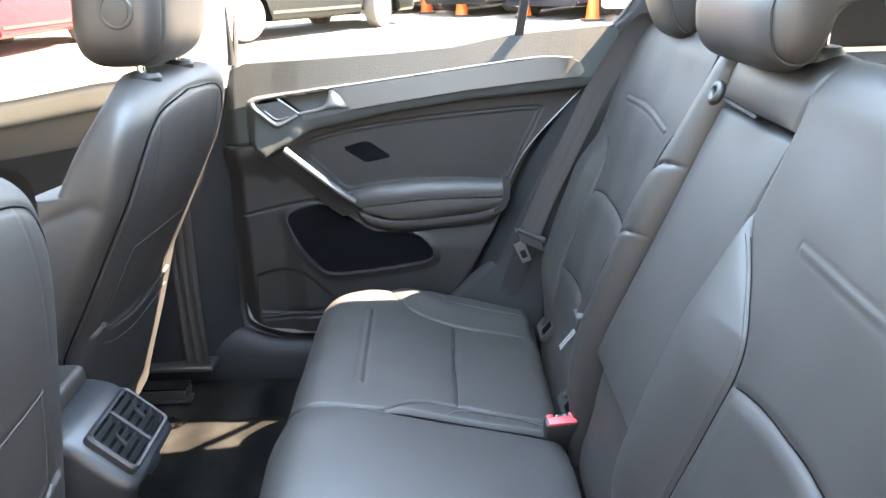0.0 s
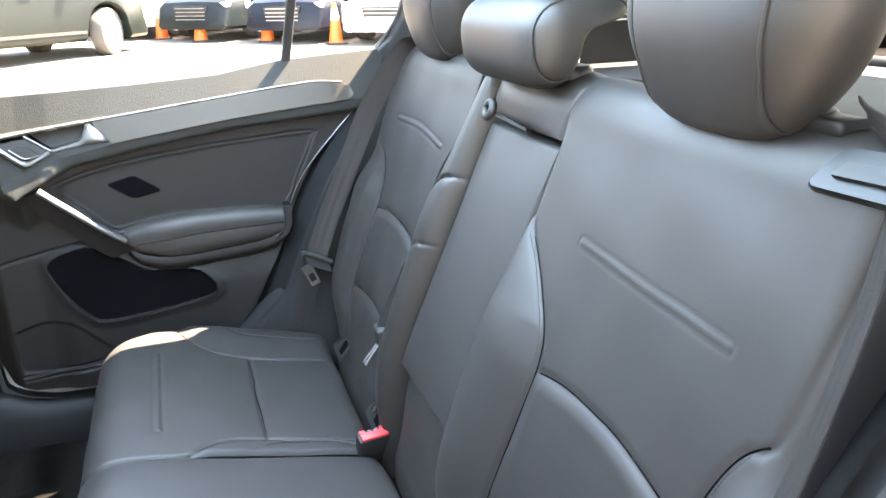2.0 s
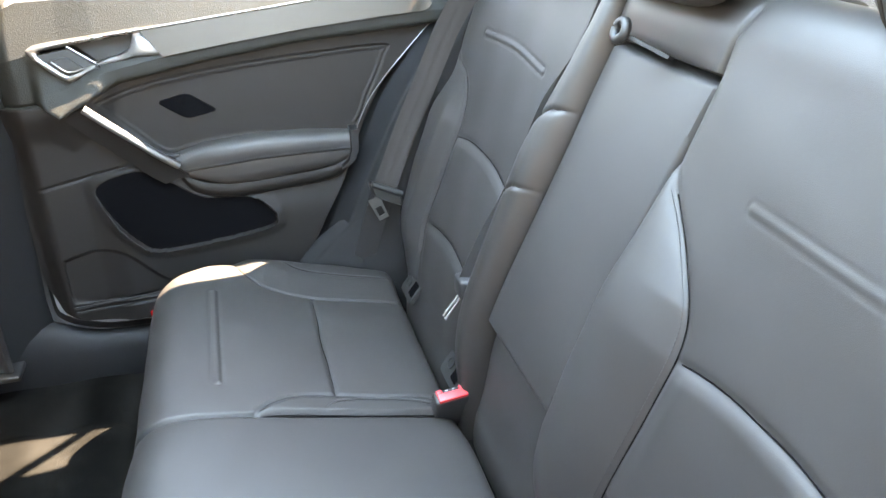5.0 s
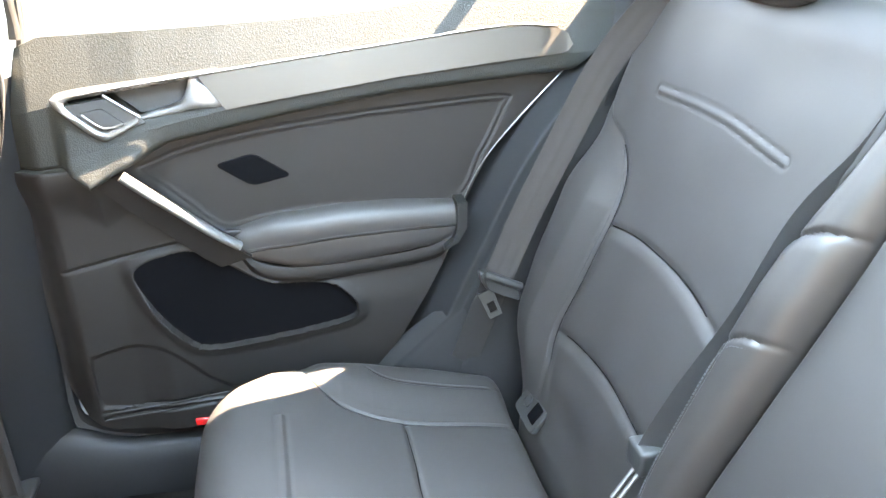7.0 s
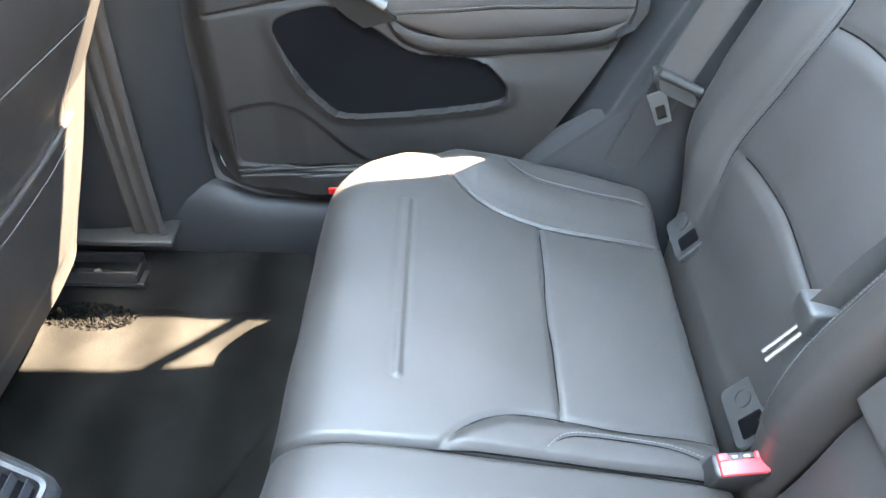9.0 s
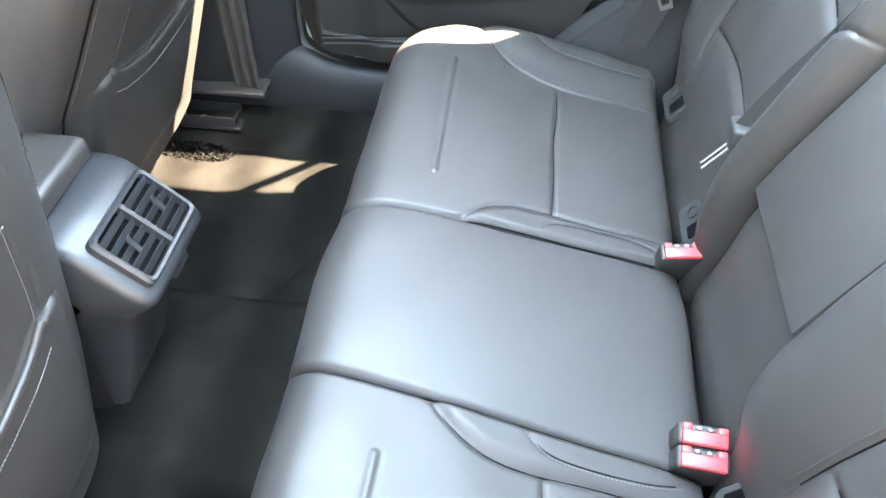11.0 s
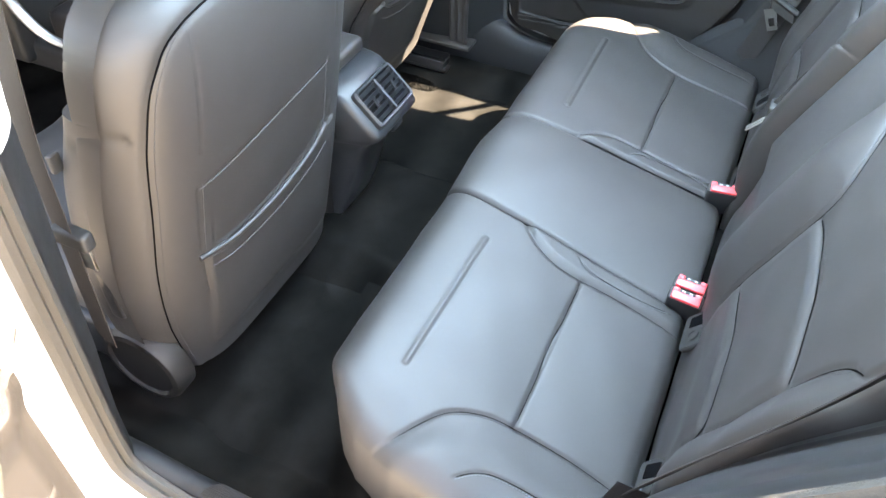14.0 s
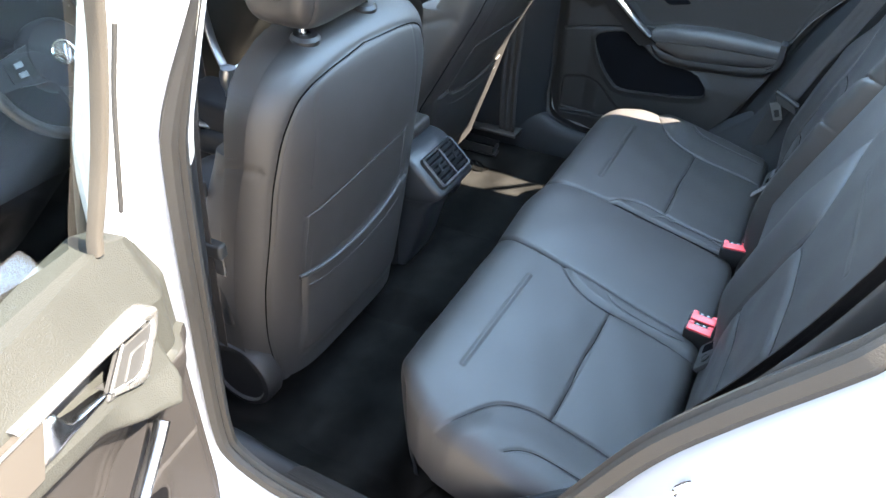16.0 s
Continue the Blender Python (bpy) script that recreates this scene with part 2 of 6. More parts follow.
def plate(name, pts, to3, depth, mat, parent=None, label="", round_=0.0, bevel=0.002, smooth=False):
    """A flat outline of (a, b) with thickness: to3(a, b, h) gives its place at height h, from 0 to depth."""
    pts = list(map(tuple, smooth_line(pts, 0.004, True))) if smooth else pts
    if round_:
        out = []
        n = len(pts)
        for i in range(n):
            p, q, r = (np.array(pts[k % n], float) for k in (i - 1, i, i + 1))
            u, v = (p - q) / np.linalg.norm(p - q), (r - q) / np.linalg.norm(r - q)
            rr = min(round_, 0.45 * np.linalg.norm(p - q), 0.45 * np.linalg.norm(r - q))
            for t in np.linspace(0, 1, 6):
                out.append(tuple((1 - t) ** 2 * (q + u * rr) + 2 * t * (1 - t) * q + t * t * (q + v * rr)))
        pts = out
    c = np.mean(pts, axis=0)
    size = max(np.ptp([p[0] for p in pts]), np.ptp([p[1] for p in pts]))
    k = 1 - 2 * bevel / max(size, 1e-4)
    small = [tuple(c + (np.array(p) - c) * k) for p in pts]
    rings = [[to3(*p, 0) for p in pts], [to3(*p, depth - bevel) for p in pts], [to3(*p, depth) for p in small]]
    return loft(name, rings, mat, parent, label, angle=30)


def block(name, lo, hi, r, mat, parent=None, label="", seg=3):
    bm = bmesh.new()
    bmesh.ops.create_cube(bm, size=1)
    for v in bm.verts:
        v.co = Vector([l + (h - l) * (c + 0.5) for l, h, c in zip(lo, hi, v.co)])
    if r:
        bmesh.ops.bevel(bm, geom=list(bm.edges), offset=r, segments=seg, profile=0.5, affect="EDGES")
    return part(name, bm, mat, parent, label)


def lathe(name, prof, axis_at, axis, mat, parent=None, label="", n=40):
    """Turn a profile of (radius, height) round an axis."""
    z = Vector(axis).normalized()
    q = z.to_track_quat("Z", "Y").to_matrix()
    o = Vector(axis_at)
    rings = [[o + q @ Vector((r * math.cos(2 * math.pi * k / n), r * math.sin(2 * math.pi * k / n), h)) for k in range(n)] for r, h in prof]
    return loft(name, rings, mat, parent, label, angle=35)


def pillow(name, c, half, mat, parent=None, label="", e1=0.45, e2=0.45, nu=56, nv=36, bend=None):
    """A superellipsoid cushion; bend moves its places."""
    P = np.zeros((nu, nv, 3))
    sp = lambda v, e: np.sign(v) * np.abs(v) ** e
    th = np.linspace(-math.pi, math.pi, nu)[:, None]
    ph = np.linspace(-math.pi / 2, math.pi / 2, nv)[None, :]
    P[..., 0] = half[0] * sp(np.cos(ph), e1) * sp(np.cos(th), e2)
    P[..., 1] = half[1] * sp(np.cos(ph), e1) * sp(np.sin(th), e2)
    P[..., 2] = half[2] * sp(np.sin(ph), e1) * np.ones_like(th)
    if bend is not None:
        P = bend(P)
    P += np.array(c)
    return shell(name, P, mat, parent, label)


def stitches(name, line, mat, parent, normal, size=(0.0030, 0.0007), gap=0.0050, lift=0.0008):
    """A row of short raised threads along a line of places."""
    line = [Vector(p) for p in line]
    verts, faces = [], []
    nrm = Vector(normal).normalized()
    run, nxt = 0.0, 0.0
    for a, b in zip(line[:-1], line[1:]):
        L = (b - a).length
        if L < 1e-6:
            continue
        d = (b - a) / L
        s = d.cross(nrm).normalized()
        while nxt < run + L:
            o = a + d * (nxt - run) + nrm * lift
            k = len(verts)
            for h in (-0.0004, 0.0006):
                for sl, sw in ((-1, -1), (1, -1), (1, 1), (-1, 1)):
                    verts.append(o + d * sl * size[0] / 2 + s * sw * size[1] / 2 + nrm * h)
            faces += [(k + 4, k + 5, k + 6, k + 7), (k, k + 1, k + 5, k + 4), (k + 1, k + 2, k + 6, k + 5), (k + 2, k + 3, k + 7, k + 6), (k + 3, k, k + 4, k + 7)]
            nxt += gap
        run += L
    return raw(name, verts, faces, mat, parent)


# ---- floor and shell of the car ----
GROUND_TILT = 0.02
ground_x = np.concatenate([[-300], np.linspace(-30, 40, 36), [400]])
ground_y = np.concatenate([[-400], np.linspace(-40, 40, 41), [400]])
GX, GY = np.meshgrid(ground_x, ground_y, indexing="ij")
ASPHALT = material("sun_bleached_asphalt", (0.185, 0.165, 0.140), 0.9, grain=60, bump=0.4, stain=0.22, patch=0.5)
tagged(shell("ground", np.stack([GX, GY, 0.05 + GROUND_TILT * GX], -1), ASPHALT), "pale sun-bleached asphalt car park", "ground", kind="structure")

# carpeted floor with the tunnel hump in the middle
fx, fy = np.linspace(-0.74, 0.74, 150), np.concatenate([[-1.8, -0.8], np.linspace(-0.60, 1.7, 190)])
FX, FY = np.meshgrid(fx, fy, indexing="ij")
FZ = 0.315 + 0.085 * ease((0.24 - np.abs(FX)) / 0.10) + 0.10 * ease((-0.02 - FY) / 0.10)
FZ += 0.004 * np.sin(FX * 31 + FY * 9) * np.sin(FY * 23) + 0.05 * ease((np.abs(FX) - 0.60) / 0.10)
tagged(shell("floor", np.stack([FX, FY, FZ], -1), CARPET, back=(0, 0, -0.05)), "dark loop-pile carpet over the car floor and tunnel", "carpet", kind="structure")

# ruffled pile where the carpet is worn beside the seat rail
pile = random.Random(5)
verts, faces = [], []
for i in range(1500):
    a, r = pile.uniform(0, 2 * math.pi), math.sqrt(pile.random())
    px, py = 0.603 + 0.026 * r * math.sin(a), 0.475 + 0.085 * r * math.cos(a)
    pz = 0.316 + 0.05 * float(ease((abs(px) - 0.60) / 0.10))
    h, w = pile.uniform(0.004, 0.010), pile.uniform(0.0010, 0.0018)
    dx, dy, q = pile.uniform(-0.004, 0.004), pile.uniform(-0.004, 0.004), pile.uniform(0, math.pi)
    k = len(verts)
    verts += [(px - w * math.cos(q), py - w * math.sin(q), pz), (px + w * math.cos(q), py + w * math.sin(q), pz), (px + dx + w * math.cos(q), py + dy + w * math.sin(q), pz + h), (px + dx - w * math.cos(q), py + dy - w * math.sin(q), pz + h)]
    faces.append((k, k + 1, k + 2, k + 3))
tagged(raw("carpet_pile", verts, faces, CARPET), "ruffled dark carpet pile beside the seat rail", "carpet pile", kind="stuff")

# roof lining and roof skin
# assumed roof opening, out of view, sized to light the rear bench
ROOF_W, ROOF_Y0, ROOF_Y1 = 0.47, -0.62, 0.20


def roof_sheet(name, lift, widen, mat, label, category):
    """Roof surface with the added, unseen light opening left out, in four strips."""
    xs, ys = [-0.56 * widen, -ROOF_W, ROOF_W, 0.56 * widen], [-1.75, ROOF_Y0, ROOF_Y1, 0.95]
    verts, faces = [], []
    for i in range(3):
        for j in range(3):
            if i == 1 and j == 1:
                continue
            X, Y = np.meshgrid(np.linspace(xs[i], xs[i + 1], 14), np.linspace(ys[j], ys[j + 1], 20), indexing="ij")
            Z = roof_z(X / widen, Y) + lift
            for dz, flip in ((0.0, False), (0.012, True)):
                k = len(verts)
                verts += np.stack([X, Y, Z + dz], -1).reshape(-1, 3).tolist()
                for a in range(13):
                    for b in range(19):
                        f = (k + a * 20 + b, k + a * 20 + b + 1, k + (a + 1) * 20 + b + 1, k + (a + 1) * 20 + b)
                        faces.append(f[::-1] if flip else f)
    return tagged(raw(name, verts, faces, mat), label, category, kind="structure")


def roof_z(X, Y):
    return 1.625 - 0.045 * (np.abs(X) / 0.56) ** 3 - 0.06 * np.clip((Y - 0.4) / 0.6, 0, 1) ** 2 - 0.05 * np.clip((-Y - 0.9) / 0.8, 0, 1) ** 2


roof_sheet("ceiling", 0.0, 1.0, LINER, "pale woven cloth roof lining round the added light opening", "headliner")
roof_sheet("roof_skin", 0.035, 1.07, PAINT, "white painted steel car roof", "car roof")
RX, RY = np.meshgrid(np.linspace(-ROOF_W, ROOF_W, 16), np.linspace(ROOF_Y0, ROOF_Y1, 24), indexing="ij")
tagged(shell("roof_blind", np.stack([RX, RY, roof_z(RX, RY) + 0.004], -1), BLIND), "unseen blue-tinted blind added to light the cabin from above", "roof blind", kind="structure")
g = tagged(shell("window_roof", np.stack([RX, RY, roof_z(RX, RY) + 0.04], -1), GLASS), "unseen clear glass over the added roof light opening", "glass roof", kind="structure")

# unseen blocks placed to stop sun leaking in at the roof edges
tagged(block("roof_rail_left", (-0.76, -0.84, 1.566), (-0.545, 0.98, 1.640), 0.010, PAINT), "white block out of view, added to stop sun at the left roof edge", "roof rail", kind="structure")
tagged(block("trim_roof_rail", (0.592, -0.76, 1.572), (0.613, -0.58, 1.645), 0.006, PAINT), "small white block out of view, added to stop sun past the quarter glass", "roof rail", kind="structure")

# door opening outline on the side of the car, (y, z): down the middle post, along the sill and up the rear post
OPENING = [(0.100, 1.53), (0.122, 1.47), (0.166, 1.36), (0.225, 1.113), (0.256, 0.782), (0.270, 0.55), (0.252, 0.485), (0.18, 0.452), (0.096, 0.444), (-0.10, 0.446),
           (-0.235, 0.49), (-0.32, 0.625), (-0.392, 0.78), (-0.465, 0.931), (-0.536, 1.039), (-0.636, 1.176), (-0.70, 1.29), (-0.71, 1.43), (-0.64, 1.535), (-0.2, 1.585), (0.03, 1.585)]
LEAN, LEAN_OPEN = 0.36, 0.16

def sweep(name, outline, profile, side, mat, parent=None, label="", part_of=None, angle=40):
    """Sweep (x, offset outward) round a closed outline in (y, z). side: 1 right, -1 left. The top leans inward."""
    line = smooth_line(outline, 0.02, True)
    n = len(line)
    lo, hi = part_of or (0, n)
    rings = []
    for i in range(lo, hi + 1):
        p, a, b = line[i % n], line[(i - 1) % n], line[(i + 1) % n]
        d = b - a
        d = d / np.linalg.norm(d)
        nrm = np.array((-d[1], d[0]))
        if nrm @ (p - np.array((-0.15, 0.9))) < 0:
            nrm = -nrm
        lean = (LEAN if side > 0 else LEAN_OPEN) * max(0.0, p[1] - 1.16)
        k = 1 - 0.9 * float(ease((p[1] - 1.16) / 0.22))
        rings.append([(side * (0.775 + (x - 0.775) * k - lean), *(p + nrm * o * (0.35 + 0.65 * k))) for x, o in profile])
    return loft(name, rings, mat, parent, label, caps=False, closed=False, angle=angle)


for side, n in ((-1, "left"), (1, "right")):
    tagged(sweep("wall_" + n, OPENING, [(0.778, 0.012), (0.805, 0.016), (0.830, 0.034), (0.862, 0.044), (0.880, 0.062), (0.886, 0.075), (0.86, 0.085), (0.80, 0.075), (0.80, 0.03), (0.778, 0.012)], side, PAINT),
           "white painted steel door aperture of the car body", "car body", kind="structure")
    tagged(sweep("trim_seal_" + n, OPENING, [(0.776, -0.002), (0.780, -0.012), (0.789, -0.015), (0.795, -0.009), (0.800, -0.013), (0.809, -0.010), (0.813, 0.004), (0.804, 0.016), (0.782, 0.014), (0.776, -0.002)], side, SEAL if side < 0 else RUBBER),
           "dusty rubber door seal round the door opening" if side < 0 else "black rubber door seal round the door opening", "door seal", kind="structure")


POST_SPLIT = 1.10


def post_trim(side):
    """Inner lining of the middle post, the sill and the rear wheel arch, one moulding from the seal inward."""
    out = []
    # middle post: between the seal and the front seat
    zs = np.linspace(0.42, 1.54, 70)
    ys = np.linspace(0, 1, 30)
    P = np.zeros((70, 30, 3))
    for i, z in enumerate(zs):
        y0 = at([(0.42, 0.260), (0.55, 0.266), (0.782, 0.252), (1.113, 0.221), (1.36, 0.162), (1.54, 0.095)], z)
        y1 = at([(0.40, 0.60), (0.5, 0.52), (0.7, 0.42), (1.1, 0.34), (1.38, 0.27), (1.54, 0.225)], z)
        lean = (LEAN if side > 0 else LEAN_OPEN) * max(0.0, z - 1.16)
        for j, u in enumerate(ys):
            x = 0.776 - 0.072 * math.sin(math.pi * min(1, u * 1.4) * 0.5) ** 0.8 - lean
            P[i, j] = (side * x, y0 + (y1 - y0) * u, z)
    out.append(("post", P))
    # sill moulding with a hollow corner up into the post
    yy = np.linspace(-0.30, 0.85, 90)
    pr = [(0.780, 0.452), (0.771, 0.462), (0.757, 0.464), (0.743, 0.454), (0.733, 0.428), (0.729, 0.38), (0.727, 0.30)]
    S = np.zeros((90, len(pr), 3))
    for i, y in enumerate(yy):
        lift = 0.045 * ease((y - 0.12) / 0.16) ** 2
        for j, (x, z) in enumerate(pr):
            S[i, j] = (side * x, y, z + lift * (1 - j / 6) ** 1.3)
    out.append(("sill", S))
    # rear arch lining between seal and backrest
    line = smooth_line([(-0.08, 0.446), (-0.235, 0.49), (-0.32, 0.625), (-0.392, 0.78), (-0.465, 0.931), (-0.536, 1.039), (-0.636, 1.176), (-0.70, 1.29)], 0.012)
    prof = [(0.0, 0.778), (0.006, 0.752), (0.026, 0.724), (0.034, 0.712), (0.05, 0.704), (0.064, 0.700), (0.078, 0.690), (0.10, 0.680), (0.14, 0.668), (0.18, 0.66), (0.24, 0.655), (0.32, 0.65)]
    offs = np.concatenate([np.linspace(-0.004, 0.11, 44), np.linspace(0.12, 0.32, 10)])
    W = np.zeros((len(line), len(offs), 3))
    for i, p in enumerate(line):
        lean = (LEAN if side > 0 else LEAN_OPEN) * max(0.0, p[1] - 1.16)
        for j, o in enumerate(offs):
            rib = (0.25 if side > 0 else 1.0) * (0.010 * math.exp(-((o - 0.036) / 0.006) ** 2) + 0.012 * math.exp(-((o - 0.068) / 0.007) ** 2) - 0.008 * math.exp(-((o - 0.052) / 0.006) ** 2))
            rib += 0.080 * min(1.0, max(0.0, (o - 0.045) / 0.09)) if side < 0 else 0.0
            W[i, j] = (side * (at(prof, o) - lean - rib), p[0] - o * 0.92, p[1] - o * 0.30)
    out.append(("arch", W))
    return out


for side, n in ((-1, "left"), (1, "right")):
    for k, P in post_trim(side):
        lab = {"post": "dark grey moulded plastic lining of the middle post", "sill": "scuffed dark grey plastic sill moulding", "arch": "dark grey moulded lining beside the rear backrest"}[k]
        if k == "post":
            cutz = int(np.argmin(np.abs(P[:, 0, 2] - POST_SPLIT)))
            tagged(shell("trim_upper_post_" + n, P[cutz:], LINER, back=(side * 0.006, 0, -0.004)), "pale cloth-covered upper lining of the middle post", "roof post", kind="structure")
            P = P[:cutz + 1]
        tagged(shell("trim_" + k + "_" + n, P, SCUFFED if k != "arch" else (SMOOTH_PLASTIC if side < 0 else SCUFFED), back=(side * 0.006, 0, -0.004)), lab, "trim panel", kind="structure")

# ---- rear bench cushion ----
CUSH = smooth_line([(-0.466, 0.490), (-0.464, 0.515), (-0.458, 0.535), (-0.445, 0.550), (-0.40, 0.565), (-0.272, 0.598), (-0.18, 0.624), (-0.09, 0.647), (-0.035, 0.655), (-0.005, 0.650), (0.018, 0.632),
                    (0.030, 0.600), (0.032, 0.560), (0.025, 0.50), (0.005, 0.43), (-0.02, 0.40)], 0.003)
tan = np.gradient(CUSH, axis=0)
tan /= np.linalg.norm(tan, axis=1)[:, None]
CUSH_N = np.stack([-tan[:, 1], tan[:, 0]], 1)
SEAM_C = [(-0.48, 0.166), (-0.40, 0.160), (-0.24, 0.152), (-0.15, 0.146), (-0.05, 0.140), (0.02, 0.134)]
EDGE_O = [(-0.48, 0.690), (-0.33, 0.695), (-0.236, 0.695), (-0.147, 0.685), (-0.08, 0.663), (-0.03, 0.630), (0.0, 0.605), (0.032, 0.575)]
SIDE_SEAM = [(0.712, -0.095), (0.652, -0.128), (0.60, -0.155), (0.562, -0.183), (0.539, -0.228), (0.533, -0.274), (0.535, -0.358), (0.545, -0.452)]
SIDE_SEAM2 = [(0.657, -0.225), (0.626, -0.262), (0.620, -0.35), (0.624, -0.455)]
IN_SEAM = [(0.146, -0.140), (0.176, -0.168), (0.200, -0.208), (0.207, -0.262), (0.206, -0.338), (0.214, -0.452)]
IN_SEAM2 = [(0.153, -0.245), (0.178, -0.264), (0.187, -0.30), (0.189, -0.387), (0.180, -0.428)]


def cushion_height(X, Y, top):
    """Relief of the right seat pad at (x, y); top is 1 on the upper side and fades down the front."""
    h = groove(away(X, Y, SIDE_SEAM), 0.0032, 0.0032) + groove(away(X, Y, SIDE_SEAM2), 0.0016, 0.0022)
    h = h + groove(away(X, Y, IN_SEAM), 0.0032, 0.0032) + groove(away(X, Y, IN_SEAM2), 0.0016, 0.0022)
    h = h + groove(away(X, Y, [(0.533, -0.272), (0.37, -0.270), (0.207, -0.272)]), 0.0035, 0.0032)
    d = away(X, Y, [(0.527, -0.090), (0.38, -0.092), (0.228, -0.095)])
    h = h + 0.0020 * np.exp(-(d / 0.0044) ** 4) + groove(np.abs(d - 0.0072), 0.0010, 0.0024)
    xs = at(sorted((y, x) for x, y in SIDE_SEAM), Y)
    xs = np.where(Y > -0.095, 0.712, xs)
    bol = ease((X - xs) / 0.085) * ease((0.03 - Y) / 0.20)
    h = h + 0.013 * bol + 0.0015 * ease((X - xs) / 0.02) * ease((-0.14 - Y) / 0.08)
    xi = at(sorted((y, x) for x, y in IN_SEAM), Y)
    h = h + 0.007 * ease((xi - X) / 0.018) * ease((-0.12 - Y) / 0.05)
    # soft fill of the panels between the seams
    h = h + 0.005 * np.sin(np.clip((X - 0.21) / 0.32, 0, 1) * math.pi) ** 0.6 * np.sin(np.clip((-Y - 0.272) / 0.19, 0, 1) * math.pi) ** 0.5
    h = h + 0.004 * np.sin(np.clip((X - 0.15) / 0.45, 0, 1) * math.pi) * np.sin(np.clip((-Y - 0.1) / 0.17, 0, 1) * math.pi)
    return h * top * ease((Y + 0.466) / 0.03)


def cushion_place(x, s, sign=1):
    k = np.clip(s, 0, len(CUSH) - 1).astype(int)
    X, Y = x, CUSH[k, 0]
    top = ease((CUSH_N[k, 1] - 0.2) / 0.5)
    h = cushion_height(X, Y, top)
    edge = at(EDGE_O, Y)
    q = np.clip((X - (edge - 0.045)) / 0.045, 0, 1)
    h = h - 0.042 * (1 - np.sqrt(np.maximum(0, 1 - q ** 2.4)))
    c = at(SEAM_C, Y)
    h = h + groove(np.abs(X - c), 0.009, 0.0045)
    h = h + 0.0008 * np.sin(X * 43 + Y * 17) * np.sin(Y * 39 - X * 11)
    return np.stack([sign * X, Y + CUSH_N[k, 0] * h, CUSH[k, 1] + CUSH_N[k, 1] * h], -1)


bench = thing("rear_seat_cushion", (0, -0.2, 0.40), "long black leather rear bench cushion with stitched seams", "car seat")
for sign, n in ((1, "right"), (-1, "left")):
    U, S = np.meshgrid(np.linspace(0, 1, 250) ** 0.95, np.arange(len(CUSH)), indexing="ij")
    Y = CUSH[S, 0]
    X = at(SEAM_C, Y) * (1 - U) + at(EDGE_O, Y) * U
    P = cushion_place(X, S, sign)
    P[-1, :, 2] -= 0.05
    under(shell("seat_pad", P, LEATHER, back=(0, 0, -0.06)), bench)
U, S = np.meshgrid(np.linspace(-1, 1, 90), np.arange(len(CUSH)), indexing="ij")
Y = CUSH[S, 0]
c = at(SEAM_C, Y)
h = groove((1 - np.abs(U)) * c, 0.009, 0.0045) + 0.010 * (1 - U ** 2) * ease((CUSH_N[S, 1] - 0.1) / 0.5) + 0.001 * np.sin(U * 5 + Y * 30)
P = np.stack([U * c, Y + CUSH_N[S, 0] * h, CUSH[S, 1] + CUSH_N[S, 1] * h], -1)
under(shell("middle_pad", P, LEATHER, back=(0, 0, -0.06)), bench)
under(block("seat_base", (-0.60, -0.45, 0.30), (0.60, 0.0, 0.50), 0.03, CARPET), bench)


def on_cushion(pts, sign):
    line = smooth_line(pts, 0.004)
    s = np.array([np.argmin(np.abs(CUSH[16:175, 0] - y)) + 16 for x, y in line])
    return even(cushion_place(line[:, 0], s, sign))


for sign in (1, -1):
    for seam in (SIDE_SEAM2, IN_SEAM2):
        off = [(x + 0.004, y) for x, y in seam]
        under(stitches("stitching", on_cushion(off, sign), THREAD, None, (0, -0.25, 1)), bench)
    under(stitches("stitching", on_cushion([(x + 0.005, y) for x, y in SIDE_SEAM[1:]], sign), DARK_THREAD, None, (0, -0.25, 1)), bench)

# near-black tubes put the crease shade of the cushion seams into colour
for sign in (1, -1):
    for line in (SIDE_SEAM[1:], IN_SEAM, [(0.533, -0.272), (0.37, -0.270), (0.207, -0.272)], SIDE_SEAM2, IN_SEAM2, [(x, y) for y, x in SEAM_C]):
        under(tube("seam", on_cushion(line, sign)[::3], 0.0011, FELT_AND_SHADE, n=6), bench)

# ---- rear backrest ----
BACK = smooth_line([(-0.470, 0.49), (-0.470, 0.530), (-0.474, 0.565), (-0.482, 0.595), (-0.490, 0.64), (-0.497, 0.69), (-0.507, 0.735), (-0.53, 0.81), (-0.562, 0.905), (-0.60, 1.015), (-0.628, 1.10), (-0.652, 1.17),
                    (-0.664, 1.205), (-0.680, 1.228), (-0.705, 1.238), (-0.735, 1.232), (-0.755, 1.21)], 0.003)
tan = np.gradient(BACK, axis=0)
tan /= np.linalg.norm(tan, axis=1)[:, None]
BACK_N = np.stack([tan[:, 1], -tan[:, 0]], 1)
OUT_SEAM = {1: [(0.652, 1.19), (0.648, 1.10), (0.622, 1.035), (0.560, 1.013), (0.520, 0.985), (0.505, 0.93), (0.515, 0.83), (0.528, 0.735), (0.522, 0.68)],
            -1: [(0.612, 1.20), (0.607, 1.10), (0.599, 1.012), (0.578, 0.998), (0.562, 0.967), (0.548, 0.909), (0.542, 0.815), (0.526, 0.74), (0.512, 0.68)]}
INB_SEAM = [(0.150, 1.225), (0.130, 1.165), (0.126, 1.095), (0.150, 1.048), (0.205, 0.998), (0.242, 0.957), (0.255, 0.91), (0.246, 0.80), (0.234, 0.685)]
